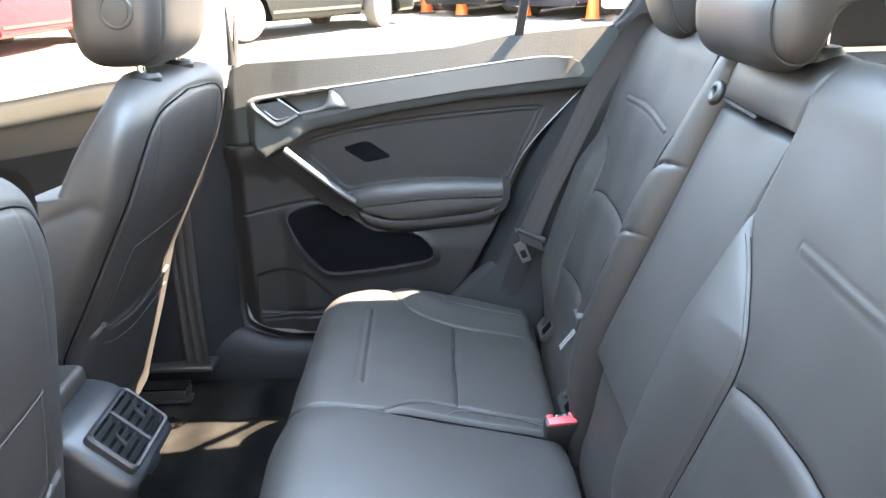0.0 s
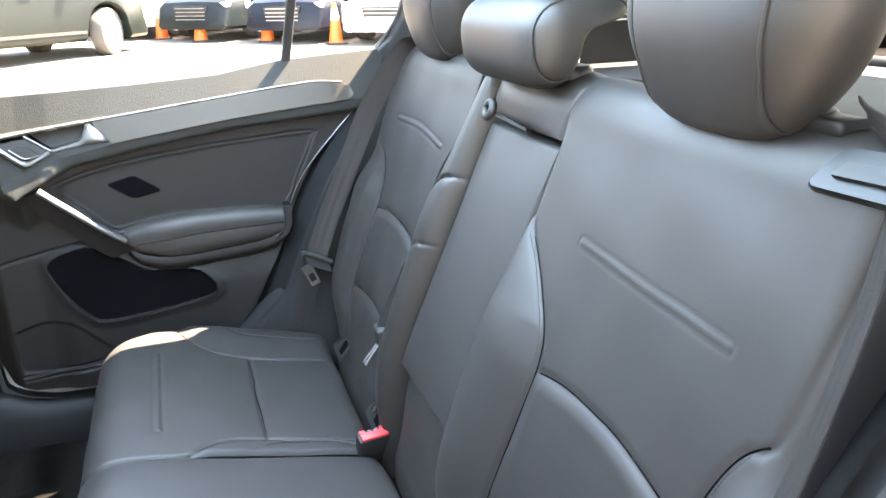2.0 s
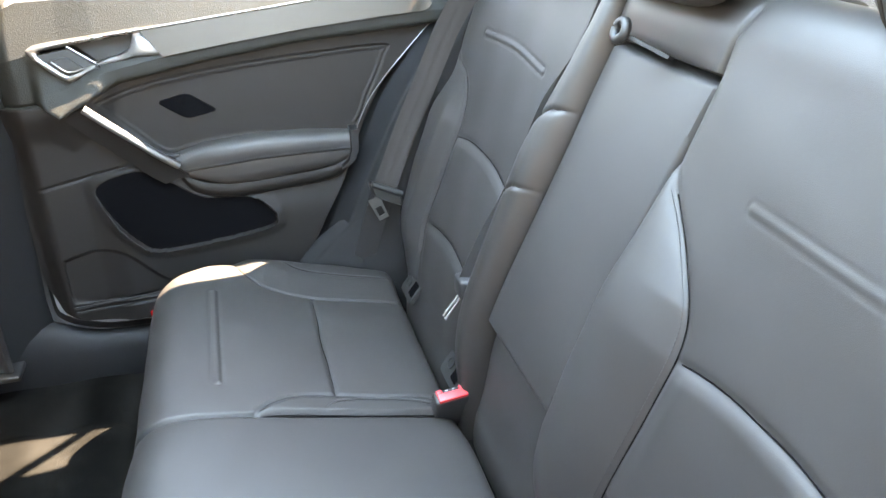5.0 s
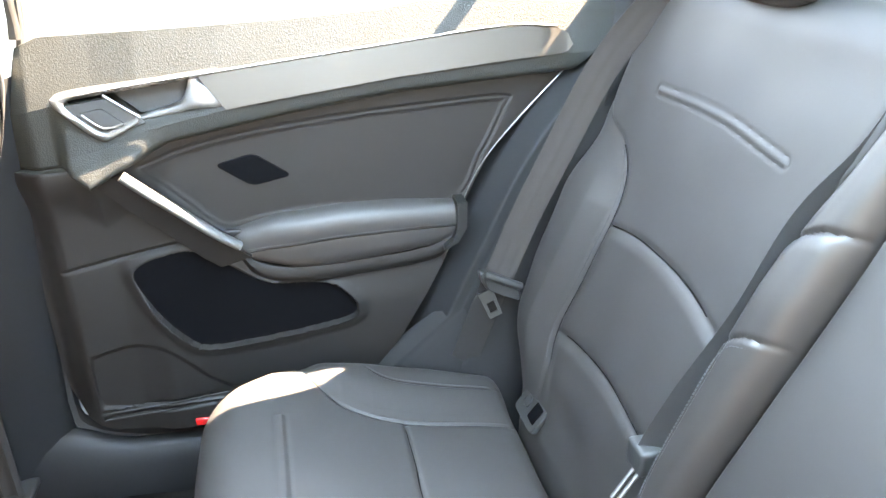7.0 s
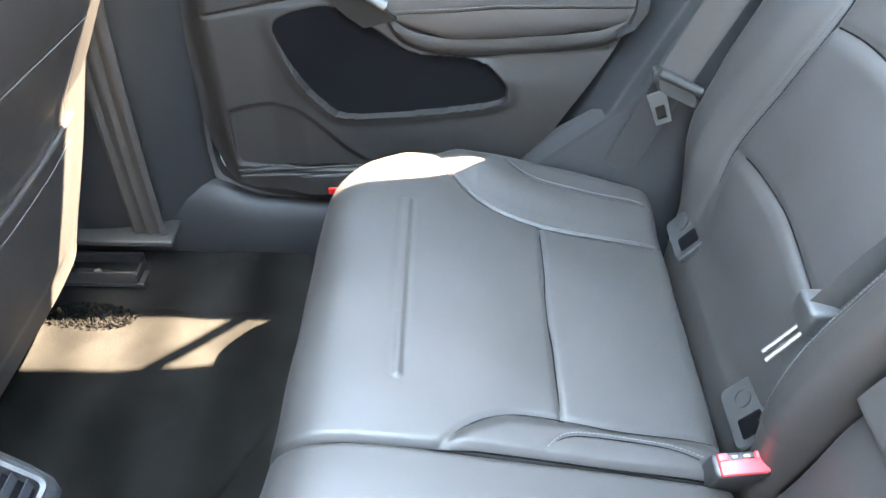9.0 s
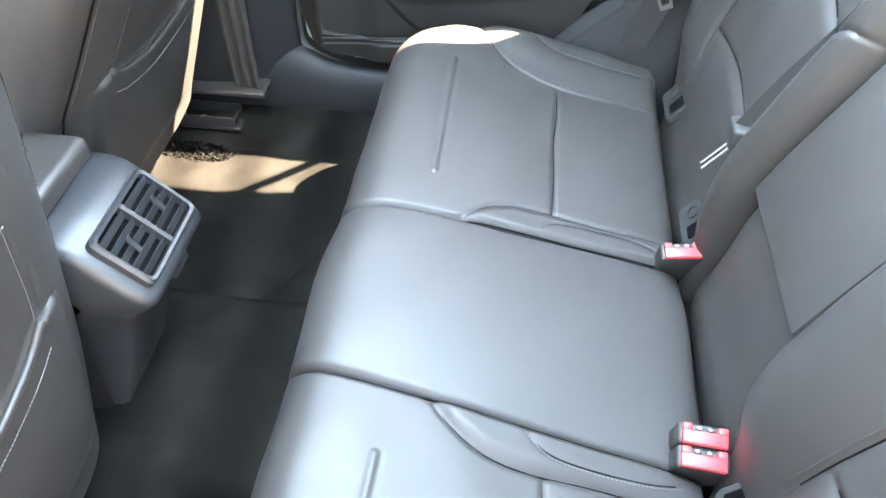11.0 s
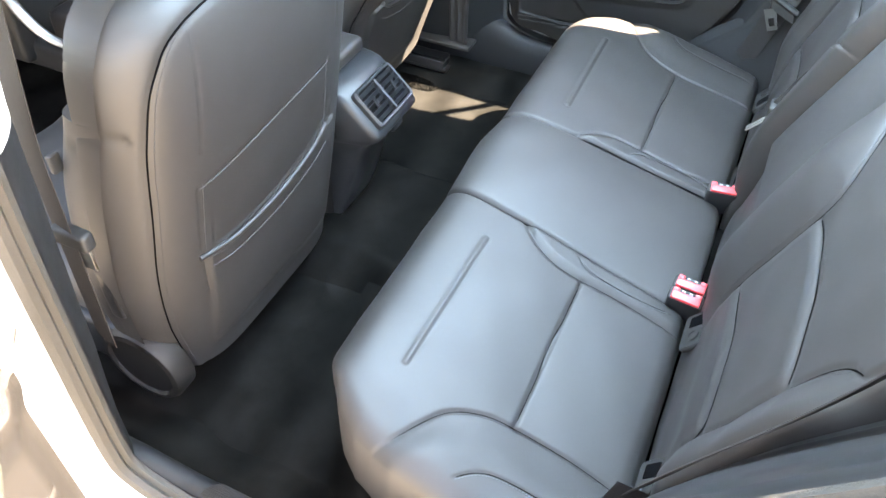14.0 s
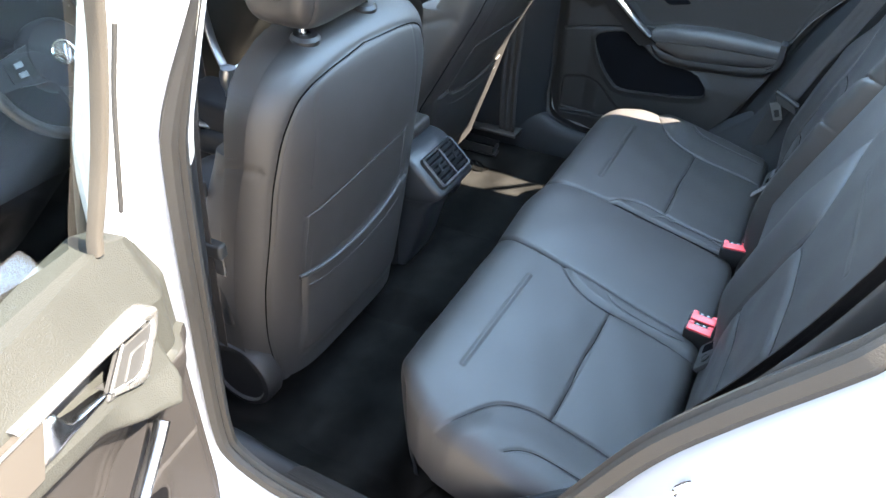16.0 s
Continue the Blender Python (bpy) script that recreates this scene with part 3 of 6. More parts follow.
SPLIT = [(0.53, 0.150), (0.66, 0.118), (0.74, 0.104), (0.90, 0.108), (1.015, 0.120), (1.10, 0.128), (1.17, 0.134), (1.25, 0.150)]
OUT_EDGE = [(0.53, 0.60), (0.66, 0.630), (0.72, 0.655), (0.80, 0.660), (0.91, 0.655), (1.05, 0.655), (1.15, 0.655), (1.21, 0.65), (1.25, 0.63)]


# edges of the right-hand backrest: the middle panel ends at MID_EDGE, a padded roll follows up to GAP, then the split
MID_EDGE = [(0.49, 0.150), (0.70, 0.137), (0.77, 0.132), (0.945, 0.116), (1.05, 0.108), (1.18, 0.100), (1.25, 0.098)]
GAP = [(0.49, 0.200), (0.62, 0.203), (0.76, 0.199), (0.90, 0.190), (1.02, 0.181), (1.06, 0.173), (1.10, 0.160), (1.16, 0.148), (1.25, 0.143)]


LEFT_EDGE = [(0.53, 0.59), (0.66, 0.612), (0.80, 0.628), (0.97, 0.632), (1.05, 0.624), (1.15, 0.620), (1.21, 0.618), (1.25, 0.60)]


def backrest_height(X, Z, sign):
    h = groove(away(X, Z, OUT_SEAM[sign]), 0.0026, 0.0046)
    zo = 0.755 - 0.019 * ((X - 0.38) / 0.145) ** 2
    zc = 0.926 - 0.020 * ((X - 0.38) / 0.145) ** 2
    xo = at(sorted((z, x) for x, z in OUT_SEAM[sign]), Z)
    xi = at(sorted((z, x) for x, z in INB_SEAM), Z) if sign < 0 else at(GAP, Z)
    free = ease((X - xi) / 0.006) if sign < 0 else 1.0
    mid = free * ease((xo - X) / 0.006)
    # each panel swells just below its seam
    h = h + mid * (groove(Z - zo, 0.0026, 0.0048) + groove(Z - zc, 0.0026, 0.0048))
    side = (ease((X - xi) / 0.03) if sign < 0 else 1.0) * ease((xo - X) / 0.03)
    h = h + side * 0.0042 * (ease((zc - Z) / 0.020) * ease((Z - zo) / 0.10) + ease((zo - Z) / 0.020) * ease((Z - 0.60) / 0.08))
    d = away(X, Z, [(0.520, 1.093), (0.38, 1.096), (0.247, 1.083)] if sign > 0 else [(0.520, 1.058), (0.39, 1.063), (0.262, 1.069)])
    h = h + (0.0012 * np.exp(-(d / 0.0036) ** 4) + groove(np.abs(d - 0.0062), 0.0013, 0.0018)) * (1.0 if sign > 0 else 0.45)
    low = ease((1.02 - Z) / 0.11) * ease((Z - 0.56) / 0.14)
    h = h + (0.020 if sign > 0 else 0.018) * ease((X - xo) / 0.06) * low + 0.004 * ease((X - xo) / 0.012) * low
    if sign < 0:
        h = h + groove(away(X, Z, INB_SEAM), 0.0026, 0.0046)
        sp = at(SPLIT, Z)
        roll = np.clip((xi - X) / np.maximum(xi - sp, 0.02), 0, 1)
        h = h + 0.029 * np.sin(roll * math.pi * 0.80) * ease((1.11 - Z) / 0.22) * ease((Z - 0.56) / 0.14)
    return h


def backrest_place(X, S, sign):
    Z = BACK[S, 1]
    top = ease((BACK_N[S, 0] - 0.3) / 0.4)
    h = backrest_height(X, Z, sign) * top
    e = at(OUT_EDGE if sign > 0 else LEFT_EDGE, Z)
    wide = 0.035
    q = np.clip((X - (e - wide)) / wide, 0, 1)
    h = h - 0.045 * (1 - np.sqrt(np.maximum(0, 1 - q ** 2.4)))
    c = at(SPLIT if sign < 0 else GAP, Z)
    q = np.clip((c + 0.022 - X) / 0.022, 0, 1)
    h = h - 0.030 * (1 - np.sqrt(np.maximum(0, 1 - q ** 2.4))) * (ease((1.20 - Z) / 0.05) if sign < 0 else 1.0)
    h = h + 0.0010 * np.sin(X * 37 + Z * 21) * np.sin(Z * 33 - X * 13)
    return np.stack([sign * X, BACK[S, 0] + BACK_N[S, 0] * h, Z + BACK_N[S, 1] * h], -1)


back = thing("rear_bench_back", (0, -0.6, 0.54), "black leather rear backrest with raised bolsters and stitched seams", "car seat")


def back_spot(z):
    return np.argmin(np.abs(BACK[:, 1] - z))


for sign in (1, -1):
    U, S = np.meshgrid(np.linspace(0, 1, 240), np.arange(len(BACK)), indexing="ij")
    Z = BACK[S, 1]
    X = (at(SPLIT, Z) if sign < 0 else at(GAP, Z) + 0.004) * (1 - U) + at(OUT_EDGE if sign > 0 else LEFT_EDGE, Z) * U
    under(shell("back_pad", backrest_place(X, S, sign), LEATHER, back=(0, -0.07, -0.01)), back)
    line = smooth_line([(x + 0.006, z) for x, z in OUT_SEAM[sign][3:]], 0.004)
    s = np.array([back_spot(z) for x, z in line])
    under(stitches("stitching", even(backrest_place(line[:, 0], s, sign)), DARK_THREAD, None, (0, 1, 0.3)), back)
    if sign < 0:
        line = smooth_line([(x - 0.006, z) for x, z in INB_SEAM[3:]], 0.004)
        s = np.array([back_spot(z) for x, z in line])
        under(stitches("stitching", even(backrest_place(line[:, 0], s, sign)), DARK_THREAD, None, (0, 1, 0.3)), back)


def on_back_pad(pts, sign):
    line = smooth_line(pts, 0.004)
    return even(backrest_place(line[:, 0], np.array([back_spot(z) for x, z in line]), sign))


# crease shade of the backrest seams, drawn as near-black sunk tubes
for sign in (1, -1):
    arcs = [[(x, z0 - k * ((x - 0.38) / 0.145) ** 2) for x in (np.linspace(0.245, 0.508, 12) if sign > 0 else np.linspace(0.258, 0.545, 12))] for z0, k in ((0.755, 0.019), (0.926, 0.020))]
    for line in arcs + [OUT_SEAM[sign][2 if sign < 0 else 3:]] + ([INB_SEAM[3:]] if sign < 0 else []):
        under(tube("seam", on_back_pad(line, sign)[::3], 0.0011, FELT_AND_SHADE, n=6), back)


def roll_place(u, S):
    """Padded roll beside the split, u from its inner to its outer edge."""
    Z = BACK[S, 1]
    x = at(MID_EDGE, Z) + (at(GAP, Z) - at(MID_EDGE, Z)) * u
    high = at([(0.49, 0.0), (0.56, 0.004), (0.64, 0.026), (0.75, 0.034), (0.98, 0.034), (1.05, 0.026), (1.17, 0.014), (1.23, 0.006), (1.25, 0.004)], Z)
    h = (high + 0.030) * (1 - np.abs(2 * u - 1) ** 3.2) ** 0.55 - 0.030
    z1 = 1.058 - 0.016 * u - 0.03 * np.clip(u - 0.45, 0, 1)
    z2 = 0.945 - 0.018 * u - 0.03 * np.clip(u - 0.45, 0, 1)
    h = h + groove(Z - z1, 0.005, 0.0032) + groove(Z - z2, 0.004, 0.0030) + 0.003 * ease((z1 - Z) / 0.02) * ease((Z - 0.6) / 0.1)
    h = h + np.where(Z < z2, groove((u - 0.72) * 0.065, 0.0025, 0.0022), 0)
    return np.stack([x, BACK[S, 0] + BACK_N[S, 0] * h, Z + BACK_N[S, 1] * h], -1)


U, S = np.meshgrid(np.linspace(0, 1, 60), np.arange(len(BACK)), indexing="ij")
under(shell("side_roll", roll_place(U, S), LEATHER_SIDE, back=(0, -0.05, 0)), back)
zz = np.concatenate([np.linspace(0.62, 0.905, 80), np.linspace(0.918, 0.936, 20)])
uu = np.concatenate([np.full(80, 0.78), np.linspace(0.70, 0.10, 20)])
under(stitches("stitching", even(roll_place(uu, np.array([back_spot(z) for z in zz]))), THREAD, None, (0, 1, 0.3)), back)
# middle: armrest panel, top roll above it and the low roll under it
lo, hi = back_spot(0.738), back_spot(1.158)


def middle(name, s0, s1, drop, swell, mat, proud=0.0):
    U, S = np.meshgrid(np.linspace(-1, 1, 90), np.arange(s0, s1), indexing="ij")
    Z = BACK[S, 1]
    c = np.where(U < 0, at(SPLIT, Z) - 0.001, at(MID_EDGE, Z) - 0.001)
    v = (S - s0) / (s1 - 1 - s0)
    h = -drop + proud * (1 - v) + swell * (1 - np.abs(U) ** 4) * (1 - np.abs(2 * v - 1) ** 6) - 0.010 * np.clip(np.abs(U) - 0.96, 0, 1) / 0.04 - 0.010 * np.clip(np.abs(2 * v - 1) - 0.97, 0, 1) / 0.03
    return under(shell(name, np.stack([U * c, BACK[S, 0] + BACK_N[S, 0] * h, Z + BACK_N[S, 1] * h], -1), mat, back=(0, -0.05, 0)), back)


middle("armrest_panel", lo, hi, 0.012, 0.008, LEATHER, 0.020)
middle("top_roll", hi + 1, len(BACK), 0.006, 0.010, LEATHER_SIDE)
middle("low_roll", 0, lo - 1, 0.014, 0.008, LEATHER)
# folded pull strap of the armrest
under(tube("pull_strap", [(0.002 + 0.011 * math.cos(a), -0.612 - 0.004 * math.sin(a), 1.184 + 0.010 * math.sin(a)) for a in np.linspace(0.3, 6.4, 14)], 0.0060, SMOOTH_PLASTIC, n=10, up=(0, 1, 0), step=0.004), back)
under(strap("strap_tail", [(-0.002, -0.620, 1.176), (-0.022, -0.630, 1.169), (-0.050, -0.648, 1.158)], 0.018, SMOOTH_PLASTIC, across=(0, 0.90, 0.42), thick=0.004), back)
for sign in (1, -1):
    # child-seat anchor covers low in the backrest
    for x in (0.530, 0.226):
        kk = int(np.argmin(np.abs(BACK[:, 1] - 0.590)))
        c0 = Vector(backrest_place(np.array([x]), np.array([kk]), sign)[0])
        nv = Vector((0, 0.80, 0.60))
        tv = Vector((0, -nv.z, nv.y))
        A = lambda a, b, h: tuple(c0 + Vector((sign * a, 0, 0)) + tv * b + nv * (h - 0.001))
        under(plate("anchor_cover", [(-0.040, -0.027), (0.040, -0.027), (0.040, 0.027), (-0.040, 0.027)], A, 0.009, RUBBER, round_=0.010), back)
        under(plate("anchor_slot", [(-0.031, -0.015), (-0.006, -0.015), (-0.006, 0.015), (-0.031, 0.015)], lambda a, b, h: A(a, b, h + 0.0085), 0.0015, FELT_AND_SHADE, round_=0.003, bevel=0.0005), back)
        under(lathe("anchor_mark", [(0.004, 0), (0.011, 0.0), (0.011, 0.002), (0.009, 0.002), (0.009, 0.0006), (0.001, 0.0006)], A(0.016, 0, 0.009), nv, RUBBER, n=20), back)
    # belt outlet on top
    under(block("belt_outlet", (sign * 0.49 - 0.045, -0.720, 1.232), (sign * 0.49 + 0.045, -0.685, 1.246), 0.005, SMOOTH_PLASTIC), back)
REL = lambda a, b, h: (-0.585 + a, -0.672 - 0.62 * b + 0.78 * h, 1.214 + 0.78 * b + 0.62 * h)
under(plate("release_bezel", rounded([(-0.062, -0.020), (0.050, -0.024), (0.036, 0.016), (-0.062, 0.022)], 0.012), REL, 0.008, GLOSS, bevel=0.003, label="dark gloss release lever surround"), back)
under(plate("release_lever", rounded([(-0.050, -0.008), (0.028, -0.012), (0.022, 0.002), (-0.050, 0.008)], 0.004), lambda a, b, h: REL(a, b, h + 0.007), 0.006, SMOOTH_PLASTIC, bevel=0.002), back)


def headrest(x, y, z, half, prof, posts, low, label, seam=0.66, blunt=3.4, taper=0.0):
    """A padded headrest: its side outline in (forward, up), swept across and rounded off at both ends."""
    ob = thing("rear_headrest", (x, y, 1.235), label, "headrest", "rear headrests")
    ring = smooth_line(prof, 0.006, True)
    c = ring.mean(0)
    slim = lambda h: 1 - taper * float(ease((0.02 - h) / 0.12)) - 0.5 * taper * float(ease((h - 0.02) / 0.09))
    us = np.sin(np.linspace(-1, 1, 121) * math.pi / 2)
    rings = []
    for u in us:
        k = max(0.02, (1 - abs(u) ** blunt) ** 0.42)
        d = 1 - 0.030 * math.exp(-((abs(u) - seam) / 0.016) ** 2)
        rings.append([(x + half * u * slim(c[1] + (p[1] - c[1]) * k), y + c[0] + (p[0] - c[0]) * k * d, z + c[1] + (p[1] - c[1]) * k * d) for p in ring])
    under(loft("cushion", rings, LEATHER_SIDE), ob)
    for u in (-seam, seam):
        k = (1 - abs(u) ** blunt) ** 0.42 * 0.997
        under(tube("piping", [(x + half * u * slim(c[1] + (p[1] - c[1]) * k), y + c[0] + (p[0] - c[0]) * k, z + c[1] + (p[1] - c[1]) * k) for p in list(ring[::4]) + [ring[0]]], 0.0021, RUBBER, n=6, up=(1, 0, 0)), ob)
    for s in (-1, 1):
        under(tube("post", [(x + s * posts, y - 0.012, 1.20), (x + s * posts, y - 0.012, z + low)], 0.0065, CHROME), ob)
        under(lathe("collar", [(0.024, 0.0), (0.024, 0.010), (0.020, 0.016), (0.010, 0.018), (0.0075, 0.017)], (x + s * posts, y - 0.012, 1.232), (0, 0, 1), SMOOTH_PLASTIC, n=28), ob)
    return ob


TALL = [(0.060, -0.070), (0.070, -0.02), (0.062, 0.045), (0.040, 0.088), (0.0, 0.103), (-0.042, 0.085), (-0.058, 0.03), (-0.050, -0.03), (-0.030, -0.088), (0.008, -0.118), (0.040, -0.110)]
SQUAT = [(0.078, -0.020), (0.076, 0.020), (0.050, 0.048), (0.0, 0.056), (-0.060, 0.052), (-0.078, 0.042), (-0.074, 0.028), (-0.030, 0.018), (-0.006, -0.004), (0.004, -0.038), (0.024, -0.064), (0.052, -0.062), (0.070, -0.046)]
headrest(-0.405, -0.695, 1.335, 0.142, TALL, 0.075, 0.0, "tall grey-black leather headrest on chrome posts", taper=0.12)
headrest(0.400, -0.695, 1.335, 0.132, TALL, 0.075, 0.0, "tall grey-black leather headrest on chrome posts", taper=0.12)
headrest(0.0, -0.685, 1.285, 0.140, SQUAT, 0.085, 0.036, "low wide leather headrest over the middle seat", 0.86, blunt=7.0)

for side, n in ((-1, "left"), (1, "right")):
    qz = np.linspace(0.30, 1.24, 40)
    qd = np.concatenate([np.linspace(0, 0.34, 70), np.linspace(0.36, 1.30, 16)])
    Q = np.zeros((len(qd), len(qz), 3))
    for i, d in enumerate(qd):
        for j, z in enumerate(qz):
            y = at([(0.30, -0.30), (0.45, -0.24), (0.625, -0.44), (0.78, -0.52), (0.931, -0.59), (1.039, -0.66), (1.25, -0.78)], z) - d
            step = 0.010 * ease((d - 0.13) / 0.02) + 0.012 * ease((d - 0.19) / 0.02) - 0.006 * math.exp(-((d - 0.21) / 0.008) ** 2)
            Q[i, j] = (side * (0.868 + step - 0.03 * max(0, (z - 0.9) / 0.35) - 0.10 * max(0.0, (-y - 1.3) / 0.7) ** 2), max(y, -1.95), z)
    tagged(shell("wall_quarter_" + n, Q, PAINT, back=(-side * 0.02, 0, 0)), "white painted rear quarter of the car body", "car body", kind="structure")

# ---- belts and buckles on the rear bench ----
def red_buckle(x, y, z, label, double=False):
    """A buckle lying on its back, its red button facing up and forward."""
    ob = thing("seat_belt_buckle", (x, y, z), label, "seat belt buckle", "rear buckles")
    tilt = Matrix.Rotation(radians(-18), 4, "Y") @ Matrix.Rotation(radians(-90 + (6 if x > 0 else -4)), 4, "Z")
    rot = Matrix.Translation((x, y, z)) @ tilt
    for i in range(2 if double else 1):
        a = -0.026 * i
        bits = [block("housing", (-0.030, a - 0.013, -0.075), (0.030, a + 0.013, 0.0), 0.005, RUBBER),
                block("press_button", (-0.025, a - 0.0115, -0.004), (0.025, a + 0.004, 0.004), 0.002, RED)]
        for s in (-1, 1):
            bits.append(block("press_button", (s * 0.0195 - 0.0055, a + 0.003, -0.004), (s * 0.0195 + 0.0055, a + 0.0115, 0.004), 0.002, RED))
        for s in (-0.007, 0.006):
            bits.append(block("latch", (s - 0.003, a + 0.005, -0.004), (s + 0.003, a + 0.009, 0.003), 0.001, SATIN))
        for o in bits:
            o.data.transform(rot)
            under(o, ob)
    return ob


red_buckle(0.158, -0.452, 0.597, "black belt buckle with one red push button")
red_buckle(-0.137, -0.448, 0.603, "pair of black belt buckles with red push buttons", True)


def side_belt(sign, full=True):
    ob = thing("seat_belt", (sign * 0.65, -0.43, 0.56), "grey-brown seat belt hanging beside the backrest, metal tongue down" if full else "grey-brown seat belt lying flat beside the backrest", "seat belt", "rear seat belts")
    if full:
        line, across = [(0.515, -0.700, 1.246), (0.565, -0.672, 1.236), (0.612, -0.632, 1.17), (0.640, -0.590, 1.09), (0.652, -0.548, 0.99), (0.658, -0.495, 0.87), (0.656, -0.452, 0.765)], (sign * 0.35, 0.85, 0.1)
    else:
        line, across = [(0.545, -0.700, 1.248), (0.590, -0.676, 1.228), (0.624, -0.640, 1.16), (0.637, -0.597, 1.06), (0.643, -0.556, 0.975), (0.648, -0.500, 0.87), (0.648, -0.452, 0.765)], (sign * 0.72, 0.62, 0.1)
    S = lambda p: [(sign * x, y, z) for x, y, z in p]
    under(strap("webbing", S(line), 0.047, WEBBING, across=across, folds=0.0008), ob)
    under(strap("lap_webbing", S([line[-1], (0.666, -0.432, 0.70), (0.684, -0.405, 0.60), (0.688, -0.39, 0.56)]), 0.047, SHADED_WEBBING, across=(sign * 0.2, 0.9, 0.1)), ob)
    if not full:
        return ob
    head = plate("tongue_guide", [(-0.037, -0.017), (0.037, -0.017), (0.037, 0.017), (-0.037, 0.017)], lambda a, b, h: (sign * (0.648 - h + 0.006), -0.452 - a * 0.90 + b * 0.25, 0.757 + b * 0.95 - a * 0.42), 0.024, RUBBER, round_=0.014, bevel=0.007)
    under(head, ob)
    under(tube("guide_bar", [(sign * 0.630, -0.452 - a * 0.90, 0.772 - a * 0.42) for a in (-0.034, -0.012, 0.012, 0.034)], 0.0065, RUBBER, n=10), ob)

    def tongue3(a, b, h):
        return (sign * (0.636 - h), -0.434 + a * 0.92 + b * 0.38, 0.730 + b * 0.92 - a * 0.38)
    outer, inner = [(-0.011, -0.026), (0.011, -0.026), (0.013, 0.026), (-0.013, 0.026)], [(-0.0065, -0.017), (0.0065, -0.017), (0.0065, 0.004), (-0.0065, 0.004)]
    rings = [[tongue3(*p, h) for p in poly] for poly, h in ((inner, 0), (outer, 0), (outer, 0.003), (inner, 0.003), (inner, 0))]
    under(loft("tongue", rings, TONGUE, caps=False, angle=30), ob)
    return ob


side_belt(1)
side_belt(-1, False)
mid_belt = thing("middle_seat_belt", (0.20, -0.5, 0.70), "dark seat belt tucked in the backrest split, metal tongue up", "seat belt")
under(strap("webbing", [(0.150, -0.680, 1.225), (0.164, -0.650, 1.13), (0.186, -0.608, 1.05), (0.198, -0.570, 0.94), (0.208, -0.522, 0.84), (0.212, -0.490, 0.765)], 0.024, SHADED_WEBBING, across=(0.35, 0.93, 0)), mid_belt)
under(block("tongue_guide", (0.196, -0.508, 0.742), (0.234, -0.478, 0.776), 0.006, RUBBER), mid_belt)
for dx in (-0.004, 0.006):
    under(tube("tongue", [(0.208 + dx, -0.485, 0.750), (0.198 + dx, -0.452, 0.716)], 0.0026, TONGUE, n=8), mid_belt)


# ---- rear doors ----
STRIP_HI = [(-0.575, 1.122), (-0.568, 1.138), (-0.549, 1.147), (-0.516, 1.152), (-0.436, 1.148), (-0.308, 1.134), (-0.143, 1.115), (-0.008, 1.099), (0.114, 1.084), (0.183, 1.074)]
STRIP_LO = [(-0.575, 1.121), (-0.568, 1.112), (-0.559, 1.109), (-0.482, 1.104), (-0.306, 1.087), (-0.138, 1.065), (-0.054, 1.053), (0.12, 1.014), (0.183, 1.073)]
SILL_Z = [(-0.70, 1.222), (-0.643, 1.213), (-0.414, 1.198), (-0.287, 1.176), (-0.15, 1.167), (0.0, 1.160), (0.185, 1.152), (0.222, 1.136), (0.244, 1.108), (0.258, 1.06)]
LOWER_Z = [(-0.70, 1.20), (-0.645, 1.135), (-0.584, 1.085), (-0.459, 0.952), (-0.408, 0.855), (-0.379, 0.761), (-0.300, 0.625), (-0.22, 0.53), (-0.15, 0.505), (0.10, 0.497), (0.19, 0.505), (0.232, 0.525), (0.252, 0.575), (0.258, 0.62)]
ROLL_LO = [(-0.70, 1.09), (-0.564, 1.079), (-0.306, 1.060), (-0.136, 1.036), (0.028, 1.006), (0.100, 0.972), (0.138, 0.950), (0.170, 0.972), (0.258, 0.967)]
POCKET = [(0.112, 0.802), (0.065, 0.822), (0.018, 0.824), (-0.03, 0.795), (-0.092, 0.757), (-0.183, 0.748), (-0.222, 0.715), (-0.229, 0.697), (-0.214, 0.678), (-0.10, 0.660), (0.015, 0.652), (0.050, 0.672), (0.082, 0.712), (0.108, 0.765)]
STRIP_BASE = [(-0.70, 1.115), (-0.559, 1.107), (-0.306, 1.085), (-0.054, 1.051), (0.06, 1.028), (0.12, 1.005), (0.236, 0.98)]
RECESS = [(0.150, 1.076), (-0.045, 1.102), (-0.054, 1.062), (0.060, 1.043), (0.112, 1.029)]
INSERT = [(-0.475, 1.040), (-0.35, 1.034), (-0.218, 1.024), (-0.051, 1.003), (0.060, 0.975), (0.072, 0.962), (0.02, 0.905), (-0.033, 0.858), (-0.104, 0.868), (-0.21, 0.875), (-0.39, 0.868), (-0.445, 0.950), (-0.480, 1.024)]


